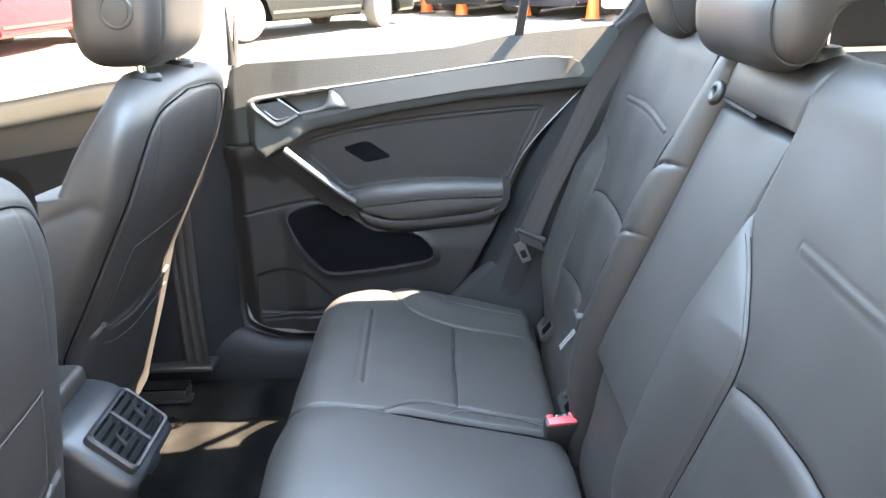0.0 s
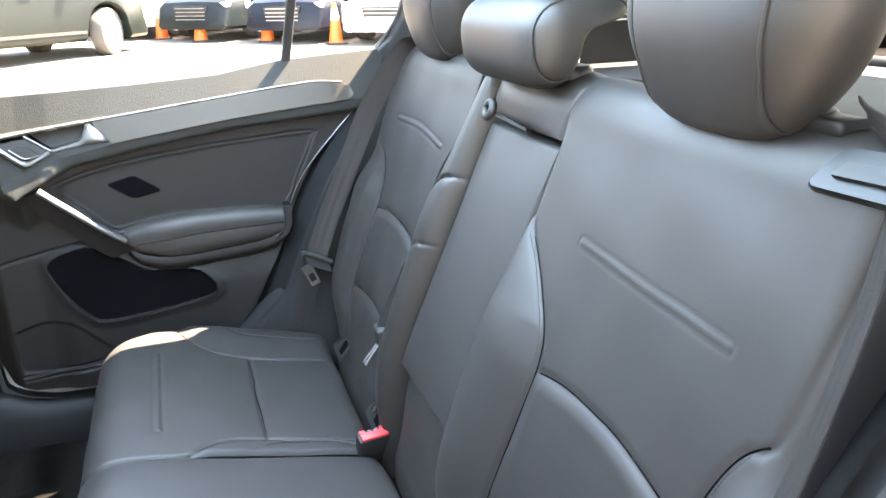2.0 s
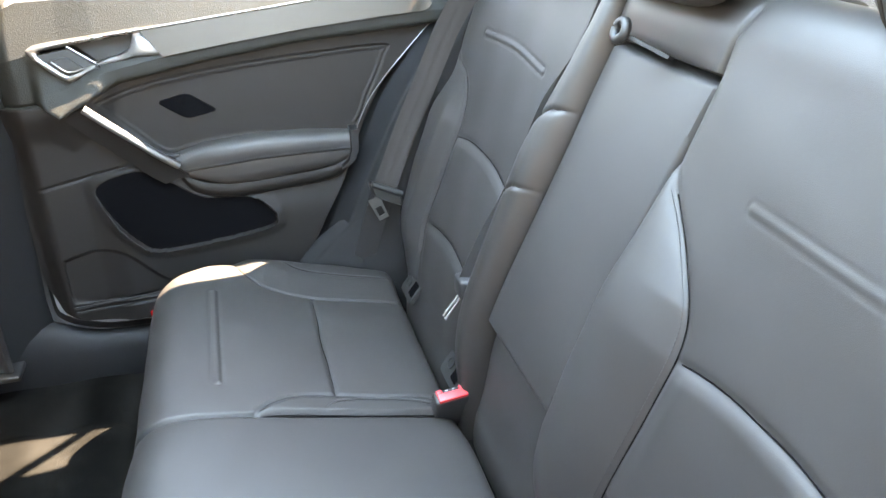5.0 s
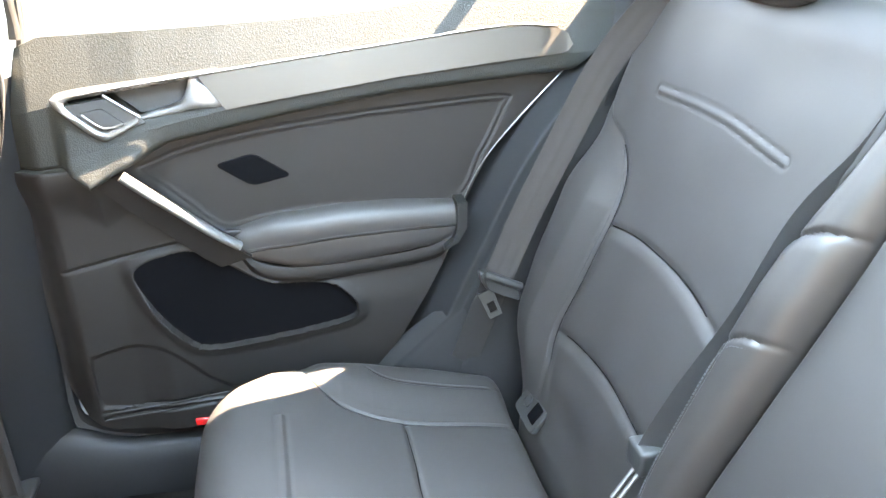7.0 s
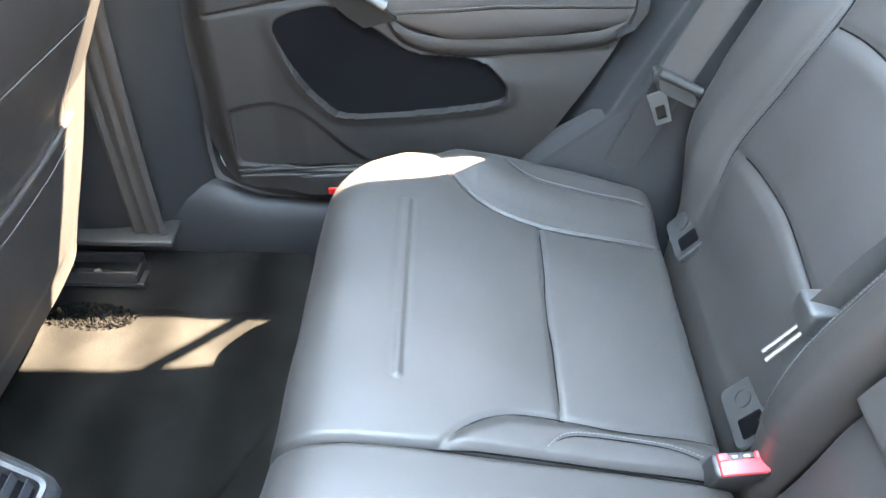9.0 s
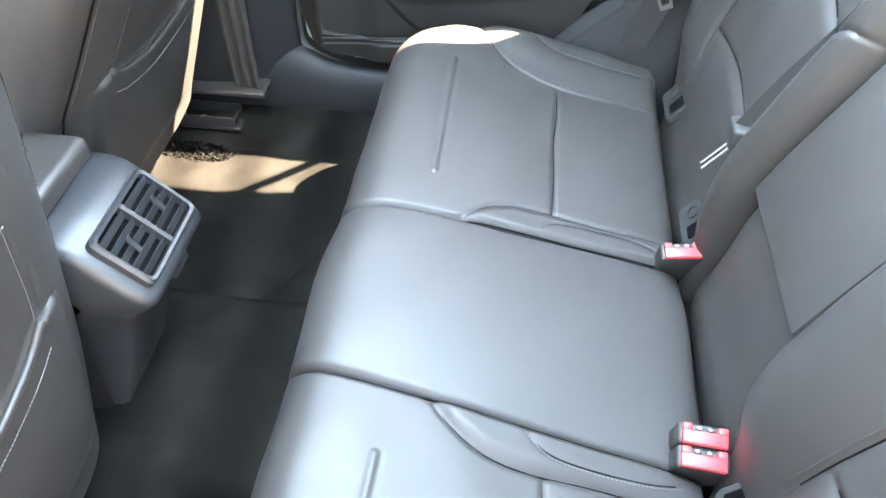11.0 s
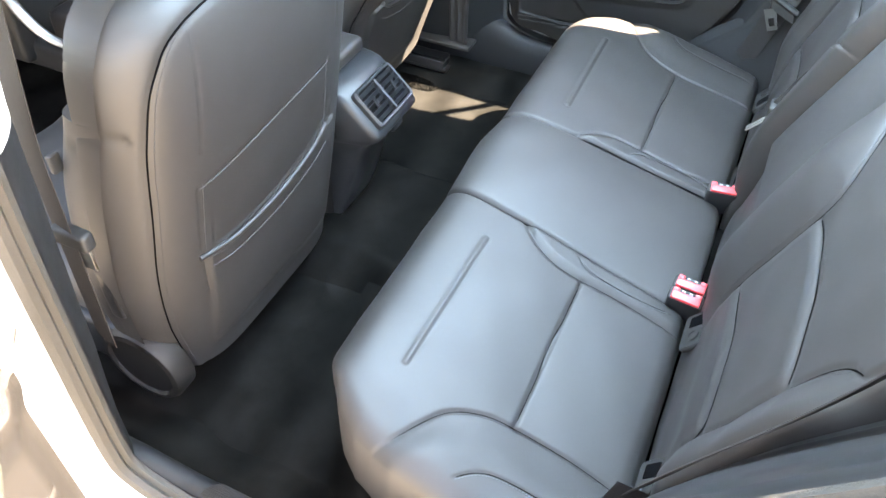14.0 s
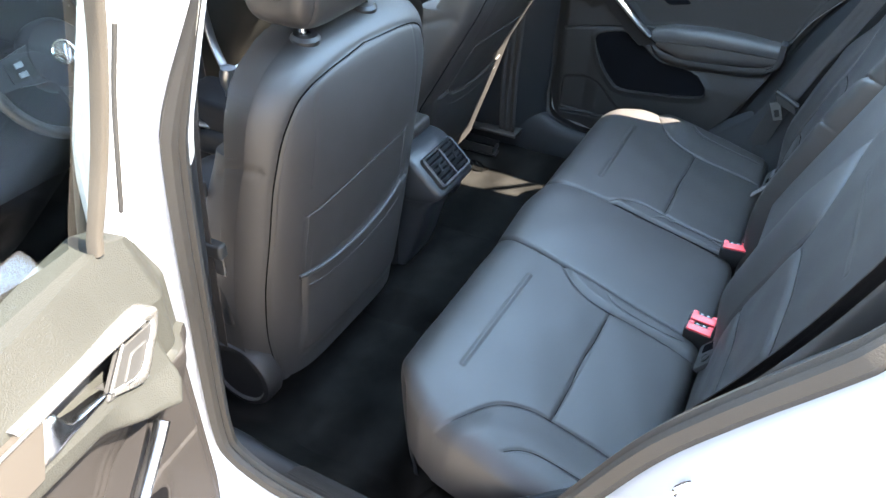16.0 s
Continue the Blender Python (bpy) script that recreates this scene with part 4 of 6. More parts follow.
def door_depth(Y, Z):
    """How far out the inner side of the door lies: larger is nearer the outer skin."""
    x = np.full(Y.shape, 0.742)
    roll, base = at(ROLL_LO, Y), at(STRIP_BASE, Y)
    up = Z > roll
    front = 0.52 * ease((Y - 0.03) / 0.06)
    slope = 0.711 + 0.38 * np.maximum(Z - base, 0) - front * np.maximum(base - Z, 0) + 0.012 * np.exp(-np.maximum(Z - roll, 0) / 0.004)
    slope = slope + (0.738 - np.minimum(slope, 0.738)) * ease((Y - 0.160) / 0.025)
    x = np.where(up, slope, x - 0.016 * ease((Y - 0.02) / 0.06) * ease((Z - roll + 0.08) / 0.07)) + 0.028 * ease((Y - 0.205) / 0.05)
    ring = list(map(tuple, smooth_line(INSERT, 0.012, True)))
    ins = inside(Y, Z, ring)
    d_ins = away(Y, Z, ring + ring[:1], 0.02)
    x = x + np.where(ins, 0.003 * ease(d_ins / 0.010), 0) + 0.0022 * np.exp(-(d_ins / 0.003) ** 2)
    ring = list(map(tuple, smooth_line(POCKET, 0.012, True)))
    pk = inside(Y, Z, ring)
    d_pk = away(Y, Z, ring + ring[:1], 0.02)
    x = x + np.where(pk, 0.052 * ease(d_pk / 0.018), 0) - 0.006 * np.exp(-(d_pk / np.where(pk, 0.006, 0.013)) ** 2)
    bulge = ease((0.80 - Z) / 0.10) * ease((0.14 - Y) / 0.06)
    x -= 0.012 * bulge * (~pk)
    rc = inside(Y, Z, RECESS)
    x = np.where(rc, x + 0.030 * ease(away(Y, Z, RECESS + RECESS[:1], 0.05) / 0.006), x)
    net = [(0.207, 0.652), (0.150, 0.668), (0.089, 0.662), (0.045, 0.622), (-0.01, 0.575), (-0.12, 0.555), (-0.12, 0.552), (0.205, 0.545)]
    x = x + np.where(inside(Y, Z, net), 0.004 * ease(away(Y, Z, net + net[:1], 0.05) / 0.010), 0)
    for line in ([(0.236, 0.969), (0.164, 0.976)], [(0.215, 0.804), (0.10, 0.828), (0.028, 0.841)], [(-0.10, 0.752), (-0.23, 0.760), (-0.374, 0.769)], [(0.205, 0.538), (0.03, 0.556)], [(0.20, 0.528), (0.02, 0.543)]):
        x += 0.004 * np.exp(-(away(Y, Z, line) / 0.003) ** 2)
    return x


def rear_door(name, label):
    """A rear door's inner side, as it sits closed on the right-hand side of the car."""
    ob = thing(name, (0.86, 0.30, 0.50), label, "car door", kind="structure")
    R = lambda a, b, h: (0.742 - h, a, b)
    H = lambda a, b, h: (0.7225 - h + 0.16 * (b - 1.05), a, b)
    U, V = np.meshgrid(np.linspace(0, 1, 330), np.linspace(0, 1, 230), indexing="ij")
    Y = -0.66 + 0.918 * U
    lo, hi = at(LOWER_Z, Y), at(SILL_Z, Y)
    cut = at(ROLL_LO, Y)
    for pn, z0, z1, mat, lb in (("upper_card", np.maximum(cut, lo), hi, SOFT, "pebble-grained soft upper panel"), ("lower_card", lo, np.minimum(cut, np.maximum(lo + 0.001, cut)), PLASTIC, "grained dark plastic lower panel")):
        Z = z0 + (np.maximum(z1, z0 + 0.0005) - z0) * V
        P = np.stack([door_depth(Y, Z), Y, Z], -1)
        under(shell(pn, P[:, ::-1], mat, label=lb, back=(0.05, 0, 0)), ob)
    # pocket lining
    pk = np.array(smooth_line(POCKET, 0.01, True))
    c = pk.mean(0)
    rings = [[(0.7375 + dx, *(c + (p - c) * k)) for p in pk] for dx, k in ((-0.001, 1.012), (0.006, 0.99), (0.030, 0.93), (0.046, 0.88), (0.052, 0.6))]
    under(loft("door_pocket", rings, FELT_AND_SHADE, label="black felt-lined door pocket", caps=True), ob)
    # satin strip behind the handle
    Y2, V2 = np.meshgrid(np.linspace(0, 1, 160), np.linspace(0, 1, 14), indexing="ij")
    Y2 = -0.575 + (0.517 + 0.034 * V2) * Y2
    lo2, hi2 = at(STRIP_LO, Y2), at(STRIP_HI, Y2)
    Z2 = lo2 + (hi2 - lo2) * V2
    X2 = 0.7045 + 0.20 * (Z2 - lo2) + 0.004 * ease((-0.52 - Y2) / 0.05)
    under(shell("trim_strip", np.stack([X2, Y2, Z2], -1)[:, ::-1], BRUSHED, label="satin grey metallic trim strip", back=(0.012, 0, 0)), ob)
    edge = smooth_line([(y, z + 0.0006) for y, z in STRIP_HI[2:]], 0.01)
    under(tube("bright_edge", [(0.7030 + 0.21 * min(z - at(STRIP_LO, y), 0.062), y, z + 0.001) for y, z in edge[::6]], 0.0022, SATIN, n=8), ob)
    # handle surround, lock plate and lever
    outer = smooth_line([(-0.052, 1.108), (0.03, 1.098), (0.12, 1.088), (0.165, 1.081), (0.173, 1.073), (0.160, 1.058), (0.135, 1.034), (0.118, 1.021), (0.106, 1.018), (0.085, 1.028), (0.061, 1.041)], 0.05)
    inner = smooth_line([(-0.052, 1.100), (0.03, 1.090), (0.105, 1.081), (0.148, 1.075), (0.155, 1.069), (0.146, 1.058), (0.130, 1.044), (0.118, 1.034), (0.108, 1.031), (0.088, 1.038), (0.064, 1.048)], 0.05)
    fit = lambda q: np.stack([np.interp(np.linspace(0, 1, 60), np.linspace(0, 1, len(q)), q[:, i]) for i in (0, 1)], 1)
    rings = [[H(*o, -0.022), H(*o, 0.0085), H(*(0.8 * o + 0.2 * i), 0.0115), H(*(0.3 * o + 0.7 * i), 0.0115), H(*i, 0.0095), H(*i, -0.012)] for o, i in zip(fit(outer), fit(inner))]
    under(loft("handle_surround", rings, SATIN, label="satin silver handle surround", angle=60), ob)
    under(plate("handle_recess", rounded([(0.108, 1.086), (-0.012, 1.102), (-0.060, 1.102), (-0.062, 1.062), (0.055, 1.040)], 0.006), lambda a, b, h: H(a, b, h - 0.024), 0.003, RUBBER, label="dark hollow behind the release lever"), ob)
    under(plate("lock_plate", [(0.164, 1.067), (0.101, 1.076), (0.050, 1.040), (0.114, 1.024)], H, 0.009, RUBBER, round_=0.006), ob)
    under(plate("lock_button", [(0.138, 1.058), (0.108, 1.063), (0.080, 1.041), (0.110, 1.034)], H, 0.0115, RUBBER, round_=0.004), ob)
    under(tube("lock_edge", [H(0.134, 1.056, 0.0125), H(0.108, 1.036, 0.0125), H(0.082, 1.041, 0.0125)], 0.0016, SATIN, n=8), ob)
    under(tube("divider", [H(0.104, 1.080, 0.0095), H(0.060, 1.048, 0.0095)], 0.0026, SATIN, n=8), ob)
    arm = [(0.062, 1.0425, 1.047, 0.006), (0.045, 1.0440, 1.053, 0.008), (0.020, 1.0475, 1.059, 0.010), (0.002, 1.0505, 1.066, 0.013), (-0.006, 1.0520, 1.080, 0.016), (-0.012, 1.0515, 1.099, 0.018), (-0.024, 1.0520, 1.100, 0.019), (-0.034, 1.0525, 1.092, 0.018), (-0.046, 1.0530, 1.079, 0.015), (-0.058, 1.0540, 1.066, 0.009)]
    sec = []
    for y, z0, z1, d in arm:
        zs = np.linspace(0, 1, 9)
        sec.append([H(y, z0 + (z1 - z0) * u, -0.004 + d * (1 - abs(2 * u - 1) ** 4) ** 0.5 + 0.004) for u in zs] + [H(y, z0 + (z1 - z0) * u, -0.006) for u in zs[::-1]])
    under(loft("release_lever", sec, POLISHED if name == "door_1" else POLISHED_SUNLIT, label="satin silver door release lever", angle=60), ob)
    # pull bar and its dark grip
    grip = [[R(*p, h) for p, h in (((y0, z0), 0.0), ((y0, z0), 0.020), ((y1, z1), 0.032), ((y1, z1), 0.0))] for y0, z0, y1, z1 in
            ((0.140, 0.948, 0.098, 0.968), (0.098, 0.905, 0.056, 0.925), (0.050, 0.862, 0.004, 0.880), (0.004, 0.818, -0.050, 0.832), (-0.02, 0.800, -0.068, 0.818))]
    under(loft("pull_grip", grip, PLASTIC, angle=30), ob)
    under(tube("pull_bar", [(0.688, 0.094, 0.972), (0.688, 0.070, 0.950), (0.690, 0.02, 0.906), (0.694, -0.02, 0.870), (0.704, -0.052, 0.842)], 0.0100, POLISHED if name == "door_1" else POLISHED_SUNLIT, n=16, flat=0.75, label="bright chrome pull bar"), ob)
    # armrest: padded top over a plastic base
    yy = np.linspace(-0.402, -0.035, 80)
    top = [(-0.402, 0.872), (-0.30, 0.880), (-0.21, 0.881), (-0.104, 0.872), (-0.035, 0.852)]
    sm = [(-0.402, 0.836), (-0.30, 0.838), (-0.206, 0.836), (-0.10, 0.826), (-0.035, 0.818)]
    bot = [(-0.402, 0.815), (-0.365, 0.803), (-0.297, 0.795), (-0.20, 0.786), (-0.139, 0.786), (-0.075, 0.803), (-0.035, 0.815)]
    deep = [(-0.402, 0.026), (-0.30, 0.034), (-0.15, 0.034), (-0.06, 0.024), (-0.035, 0.014)]
    rings, low = [], []
    for y in yy:
        t, s, b, d = at(top, y), at(sm, y), at(bot, y), at(deep, y)
        rings.append([(0.750, y, t + 0.002), (0.744 - d * 0.35, y, t), (0.742 - d * 0.75, y, t - 0.006), (0.742 - d * 0.93, y, t - 0.014), (0.742 - d * 0.98, y, (t + s) / 2 - 0.002), (0.742 - d * 0.97, y, s + 0.003), (0.742 - d * 0.9, y, s), (0.750, y, s)])
        low.append([(0.750, y, s - 0.001), (0.742 - d * 0.90, y, s - 0.001), (0.742 - d * 0.91, y, s - 0.004), (0.742 - d * 0.88, y, (s + b) / 2), (0.742 - d * 0.82, y, b + 0.006), (0.742 - d * 0.6, y, b), (0.750, y, b)])
    under(loft("armrest_pad", rings, LEATHER, label="stitched leather armrest pad"), ob)
    under(loft("armrest_base", low, LEATHER_SIDE), ob)
    under(stitches("stitching", [(0.742 - at(deep, y), y, at(sm, y) + 0.006) for y in yy[2:-6]], THREAD, None, (-1, 0, 0.2), lift=0.001), ob)
    cap = [[R(*p, h) for p in ((-0.396, 0.880), (-0.412, 0.880), (-0.412, 0.835), (-0.398, 0.810), (-0.375, 0.797), (-0.375, 0.803), (-0.390, 0.815), (-0.396, 0.835))] for h in (-0.004, 0.034, 0.036)]
    under(loft("armrest_end", cap, SMOOTH_PLASTIC, angle=30), ob)
    base = smooth_line([(-0.052, 0.815), (-0.075, 0.785), (-0.139, 0.768), (-0.25, 0.772), (-0.36, 0.785), (-0.408, 0.820)], 0.01)
    under(loft("armrest_apron", [[(0.750, y, z + 0.022), (0.722, y, z + 0.018), (0.718, y, z + 0.006), (0.724, y, z - 0.008), (0.740, y, z - 0.016), (0.750, y, z - 0.016)] for y, z in base], PLASTIC), ob)
    # silver tube standing in for light glinting along the door edge by the seal
    under(tube("edge_strip", [(0.741, y, z) for y, z in LOWER_Z[1:7]], 0.0010, SATIN, n=6), ob)
    # switch cap and dark inlay
    under(block("switch", (0.728, -0.056, 0.846), (0.738, -0.030, 0.858), 0.003, SMOOTH_PLASTIC), ob)
    under(plate("inlay", [(-0.027, 0.960), (-0.086, 0.975), (-0.142, 0.935), (-0.080, 0.922)], lambda a, b, h: (0.7465 - h, a, b), 0.0035, FELT_AND_SHADE, round_=0.012, bevel=0.0015), ob)
    under(block("reflector", (0.726, 0.030, 0.500), (0.744, 0.060, 0.514), 0.003, REFLECTOR, label="small red reflector"), ob)
    for dz in (0.0, 0.012):
        under(tube("sill_strip", [(0.7335, 0.203, 0.531 + dz), (0.7335, 0.10, 0.537 + dz), (0.7335, 0.0, 0.546 + dz)], 0.0016, SMOOTH_PLASTIC, n=8), ob)
    # outer skin, window frame, glass and the upright between the panes
    yo = np.linspace(-0.74, 0.29, 40)
    P = np.stack([np.stack([np.full(40, 0.80) + 0.05 * math.sin(v * math.pi * 0.9) - 0.0 * v, yo, (at(LOWER_Z, np.clip(yo, -0.7, 0.258)) - 0.085) * (1 - v) + (at(SILL_Z, np.clip(yo, -0.7, 0.258)) - 0.01) * v], -1) for v in np.linspace(0, 1, 16)], 1)
    under(shell("outer_skin", P, PAINT, label="white painted outer skin"), ob)
    frame = [(0.205, 1.15), (0.188, 1.30), (0.165, 1.44), (0.135, 1.505), (0.08, 1.53), (-0.2, 1.535), (-0.50, 1.528), (-0.64, 1.49), (-0.70, 1.40), (-0.695, 1.27), (-0.645, 1.21)]
    if name == "door_2":
        frame[:2] = [(0.160, 1.15), (0.172, 1.30)]
    frame = [(y, z + 0.03 * float(ease((z - 1.40) / 0.12))) for y, z in frame]
    tilt = 0.30 if name == "door_2" else 0.45
    lean = lambda z: tilt * max(0.0, z - 1.16)
    fl = smooth_line(frame, 0.02)
    # door_1's sash is widened out of view to stop sun past the roof
    sash = ((0, 0.0), (-0.003, 0.003), (-0.003, 0.011), (0.0, 0.014), (0.012, 0.014), (0.012, 0.0)) if name == "door_2" else ((0, 0.0), (-0.004, 0.003), (-0.004, 0.018), (0.0, 0.066), (0.060, 0.066), (0.060, 0.0))
    rings = []
    for i, p in enumerate(fl):
        d = fl[min(i + 1, len(fl) - 1)] - fl[max(i - 1, 0)]
        d /= np.linalg.norm(d)
        nn = np.array((d[1], -d[0]))
        rings.append([(0.768 + dx - lean(p[1]), *(p + nn * o)) for dx, o in sash])
    under(loft("window_frame", rings, RUBBER if name == "door_1" else SEAL, label="black window frame"), ob)
    under(loft("window_post", [[(0.769 + dx - lean(z), y + dy, z) for dx, dy in ((0, -0.010), (-0.004, -0.008), (-0.004, 0.008), (0, 0.010), (0.010, 0.010), (0.010, -0.010))] for z, y in ((1.18, -0.434), (1.30, -0.448), (1.565, -0.476))], RUBBER, label="black upright between door glass and quarter glass"), ob)
    gz = np.linspace(0, 1, 12)
    for gn, ya, yb in (("window_pane", -0.438, 0.20), ("quarter_pane", -0.668, -0.442)):
        yy2 = np.linspace(ya, yb, 24)
        G = np.array([[(0.785 - lean(at(SILL_Z, y) - 0.02 + (1.56 - at(SILL_Z, y)) * v), y, at(SILL_Z, y) - 0.02 + (1.56 - at(SILL_Z, y)) * v) for v in gz] for y in yy2])
        o = under(shell(gn, G, GREEN_GLASS if name == "door_2" else GLASS, label="clear window glass"), ob)
    return ob


rear_door("door_1", "closed rear car door with grey trim strip, chrome pull bar and leather armrest")
left = rear_door("door_2", "rear car door standing wide open with dusty grained panel")
# the second door is mirrored and swung open about its front hinge
HINGE, SWING = (-0.89, 0.30), 76.0
for o in left.children_recursive:
    o.data.transform(Matrix.Diagonal((-1, 1, 1, 1)) @ Matrix.Identity(4))
    o.data.flip_normals()
    o.data.transform(Matrix.Translation((HINGE[0], HINGE[1], -0.03)) @ Matrix.Rotation(radians(-SWING), 4, "Z") @ Matrix.Translation((-HINGE[0], -HINGE[1], 0)))
left.location = (-1.0, 0.2, 0.40)
for o in left.children_recursive:
    o.matrix_parent_inverse = Matrix.Translation(-left.location)

# door check arm, hinge and striker on the open side
check = thing("door_check", (-0.805, 0.30, 0.84), "small zinc door check arm on the middle post", "door hardware")
under(block("bracket", (-0.822, 0.280, 0.835), (-0.795, 0.315, 0.870), 0.004, STEEL), check)
under(tube("arm", [(-0.805, 0.298, 0.858), (-0.84, 0.27, 0.852), (-0.875, 0.25, 0.846)], 0.006, STEEL, flat=0.5), check)
under(lathe("bolt", [(0.009, 0), (0.009, 0.006), (0.004, 0.007), (0.001, 0.007)], (-0.812, 0.285, 0.870), (0, -1, 0.2), STEEL, n=6), check)
striker = thing("door_striker", (-0.798, -0.55, 0.926), "zinc door striker loop on the rear post", "door hardware")
under(plate("base", [(-0.035, -0.022), (0.035, -0.018), (0.030, 0.022), (-0.028, 0.020)], lambda a, b, h: (-0.808 - h * 0.8 + b * 0.5, -0.565 - a * 0.75 + h * 0.6, 0.928 - a * 0.5 + b * 0.75), 0.004, STEEL, round_=0.010), striker)
under(tube("loop", [(-0.814, -0.545, 0.938), (-0.834, -0.520, 0.948), (-0.840, -0.508, 0.932), (-0.820, -0.534, 0.916)], 0.005, CHROME, step=0.006), striker)

# scuff plate on the open side's sill
scuff = thing("sill_scuff_plate", (-0.72, 0.05, 0.432), "ribbed dark plastic tread plate on the door sill", "scuff plate")
for i in range(11):
    x = -0.775 + 0.0034 * i
    z = at([(0.733, 0.432), (0.743, 0.456), (0.757, 0.465), (0.771, 0.463), (0.780, 0.453)], -x)
    under(tube("rib", [(x, 0.150 - 0.0018 * i, z), (x, 0.0, z), (x, -0.14, z)], 0.0013, PLASTIC, n=6, step=0.05), scuff)


# ---- front belt on the right-hand middle post ----
fb = thing("front_seat_belt", (0.70, 0.36, 0.42), "brown-grey seat belt running down the middle post", "seat belt")
under(strap("webbing", [(0.650, 0.300, 1.30), (0.682, 0.335, 1.05), (0.690, 0.358, 0.82), (0.690, 0.366, 0.60), (0.690, 0.366, 0.44)], 0.060, SHADED_WEBBING, across=(0.1, 1, 0), folds=0.003), fb)
under(block("lower_cover", (0.672, 0.325, 0.424), (0.735, 0.50, 0.436), 0.004, RUBBER), fb)


# ---- front seats ----
SEAT_Y = [(0.42, 0.302), (0.47, 0.295), (0.60, 0.272), (0.72, 0.254), (0.85, 0.232), (1.0, 0.208), (1.09, 0.206), (1.13, 0.218), (1.155, 0.245), (1.165, 0.28)]
SEAT_L = [(0.42, 0.262), (0.55, 0.284), (0.70, 0.298), (0.86, 0.296), (1.0, 0.290), (1.06, 0.286), (1.10, 0.276), (1.132, 0.252), (1.150, 0.212), (1.160, 0.15), (1.165, 0.07)]
SEAT_T = [(0.42, 0.12), (0.6, 0.16), (0.85, 0.158), (1.0, 0.122), (1.1, 0.088), (1.165, 0.035)]

SEAT_Y, SEAT_L, SEAT_T = (list(map(tuple, smooth_line(q, 0.008))) for q in (SEAT_Y, SEAT_L, SEAT_T))


def front_seat(cx, dy, dz, sign, label, recline=((0.4, 0.0), (1.2, 0.0)), wrap=0.070, square=0.42, flare=0.0):
    """sign: 1 where the door is on the right of the seat."""
    ob = thing("front_seat_unit", (cx, 0.45 + dy, 0.35), label, "car seat", "front seats")
    n, rings = 340, []
    zs = np.concatenate([np.linspace(0.42, 1.08, 210), np.linspace(1.083, 1.165, 44)])
    sp = lambda v, e: np.sign(v) * np.abs(v) ** e
    dense = np.linspace(0, 2 * math.pi, 8001)
    WRAP = lambda q: wrap * np.clip(np.abs(q), 0, 1) ** 6
    # sewn lines on the back, in (x, z)
    edge_l = [(-0.226, 0.43), (-0.252, 0.57), (-0.260, 0.70), (-0.254, 0.84), (-0.246, 0.975), (-0.222, 1.065), (-0.162, 1.114), (0.0, 1.130)]
    edge_l = edge_l + [(-x, z) for x, z in edge_l[-2::-1]]
    inner_l = [[(s * 0.160, 1.112), (s * 0.172, 1.0), (s * 0.178, 0.925)] for s in (-1, 1)]
    pocket_l = [[(-0.190, 0.866), (-0.194, 0.713), (-0.180, 0.485)], [(0.149, 0.894), (0.153, 0.801), (0.150, 0.74)]]
    top_l = [(-0.188, 0.862), (-0.02, 0.876), (0.147, 0.890)]
    hem_l = [(-0.184, 0.690), (-0.119, 0.679), (0.004, 0.677), (0.100, 0.696), (0.146, 0.716)]
    rim = [(-0.204, 0.720), (-0.119, 0.706), (0.004, 0.704), (0.100, 0.725), (0.150, 0.752)]
    for z in zs:
        yb, w, t = at(SEAT_Y, z), at(SEAT_L, z), at(SEAT_T, z)
        xx, dd = sp(np.cos(dense), square) * w, sp(np.sin(dense), 0.45) * t / 2
        run = np.concatenate([[0], np.cumsum(np.hypot(np.diff(xx), np.diff(dd)))])
        th = np.interp(np.linspace(0, run[-1], n, endpoint=False), run, dense)
        X, D = sp(np.cos(th), square) * w, sp(np.sin(th), 0.45)
        back_side = ease((0.1 - D) / 0.5)
        Yv = yb + t / 2 + D * t / 2 + WRAP(X / w) * back_side
        Yv = Yv + 0.05 * ease(D) * (np.abs(X) / w) ** 3 * (z < 1.02)
        Zv = np.full(n, z)
        g = groove(away(X, Zv, edge_l), 0.0030, 0.0060) + sum(groove(away(X, Zv, q), 0.0016, 0.0026) for q in inner_l + pocket_l + [top_l])
        rim_z = at(rim, X)
        pouch = 0.007 * ease((rim_z - z) / 0.006) * ease((X + 0.192) / 0.008) * ease((0.205 - X) / 0.03) * ease((z - 0.46) / 0.04)
        Yv = Yv - (g + pouch - 0.003 * ease((z - rim_z) / 0.01) * ease((0.10 - z + rim_z) / 0.1) * (np.abs(X) < 0.17)) * (D < 0)
        side_seam = groove(away(D, Zv, [(-0.85, 0.985), (-0.4, 1.0), (0.1, 1.0), (0.5, 0.975)]), 0.006, 0.012) * (np.abs(X) > 0.9 * w)
        X = X * (1 + side_seam * 2)
        Xf = sign * X * -1
        Xf = Xf + sign * flare * ease((1.0 - z) / 0.25) * ease((-X / w - 0.70) / 0.25)
        rings.append([(cx + a, b + dy + at(recline, z), z + dz) for a, b in zip(Xf, Yv)])
    under(loft("backrest", rings, LEATHER), ob)

    def on_back(x, z, out):
        w = at(SEAT_L, z)
        return (cx - sign * x, at(SEAT_Y, z) + at(recline, z) + dy + WRAP(x / w) + 0.5 * at(SEAT_T, z) * (1 - (1 - min(1, abs(x) / w) ** (2 / square)) ** 0.225) - out, z + dz)
    # piping of the back pouch
    under(tube("pouch_rim", [on_back(x, z, 0.004) for x, z in rim], 0.0048, LEATHER_SIDE, n=10), ob)
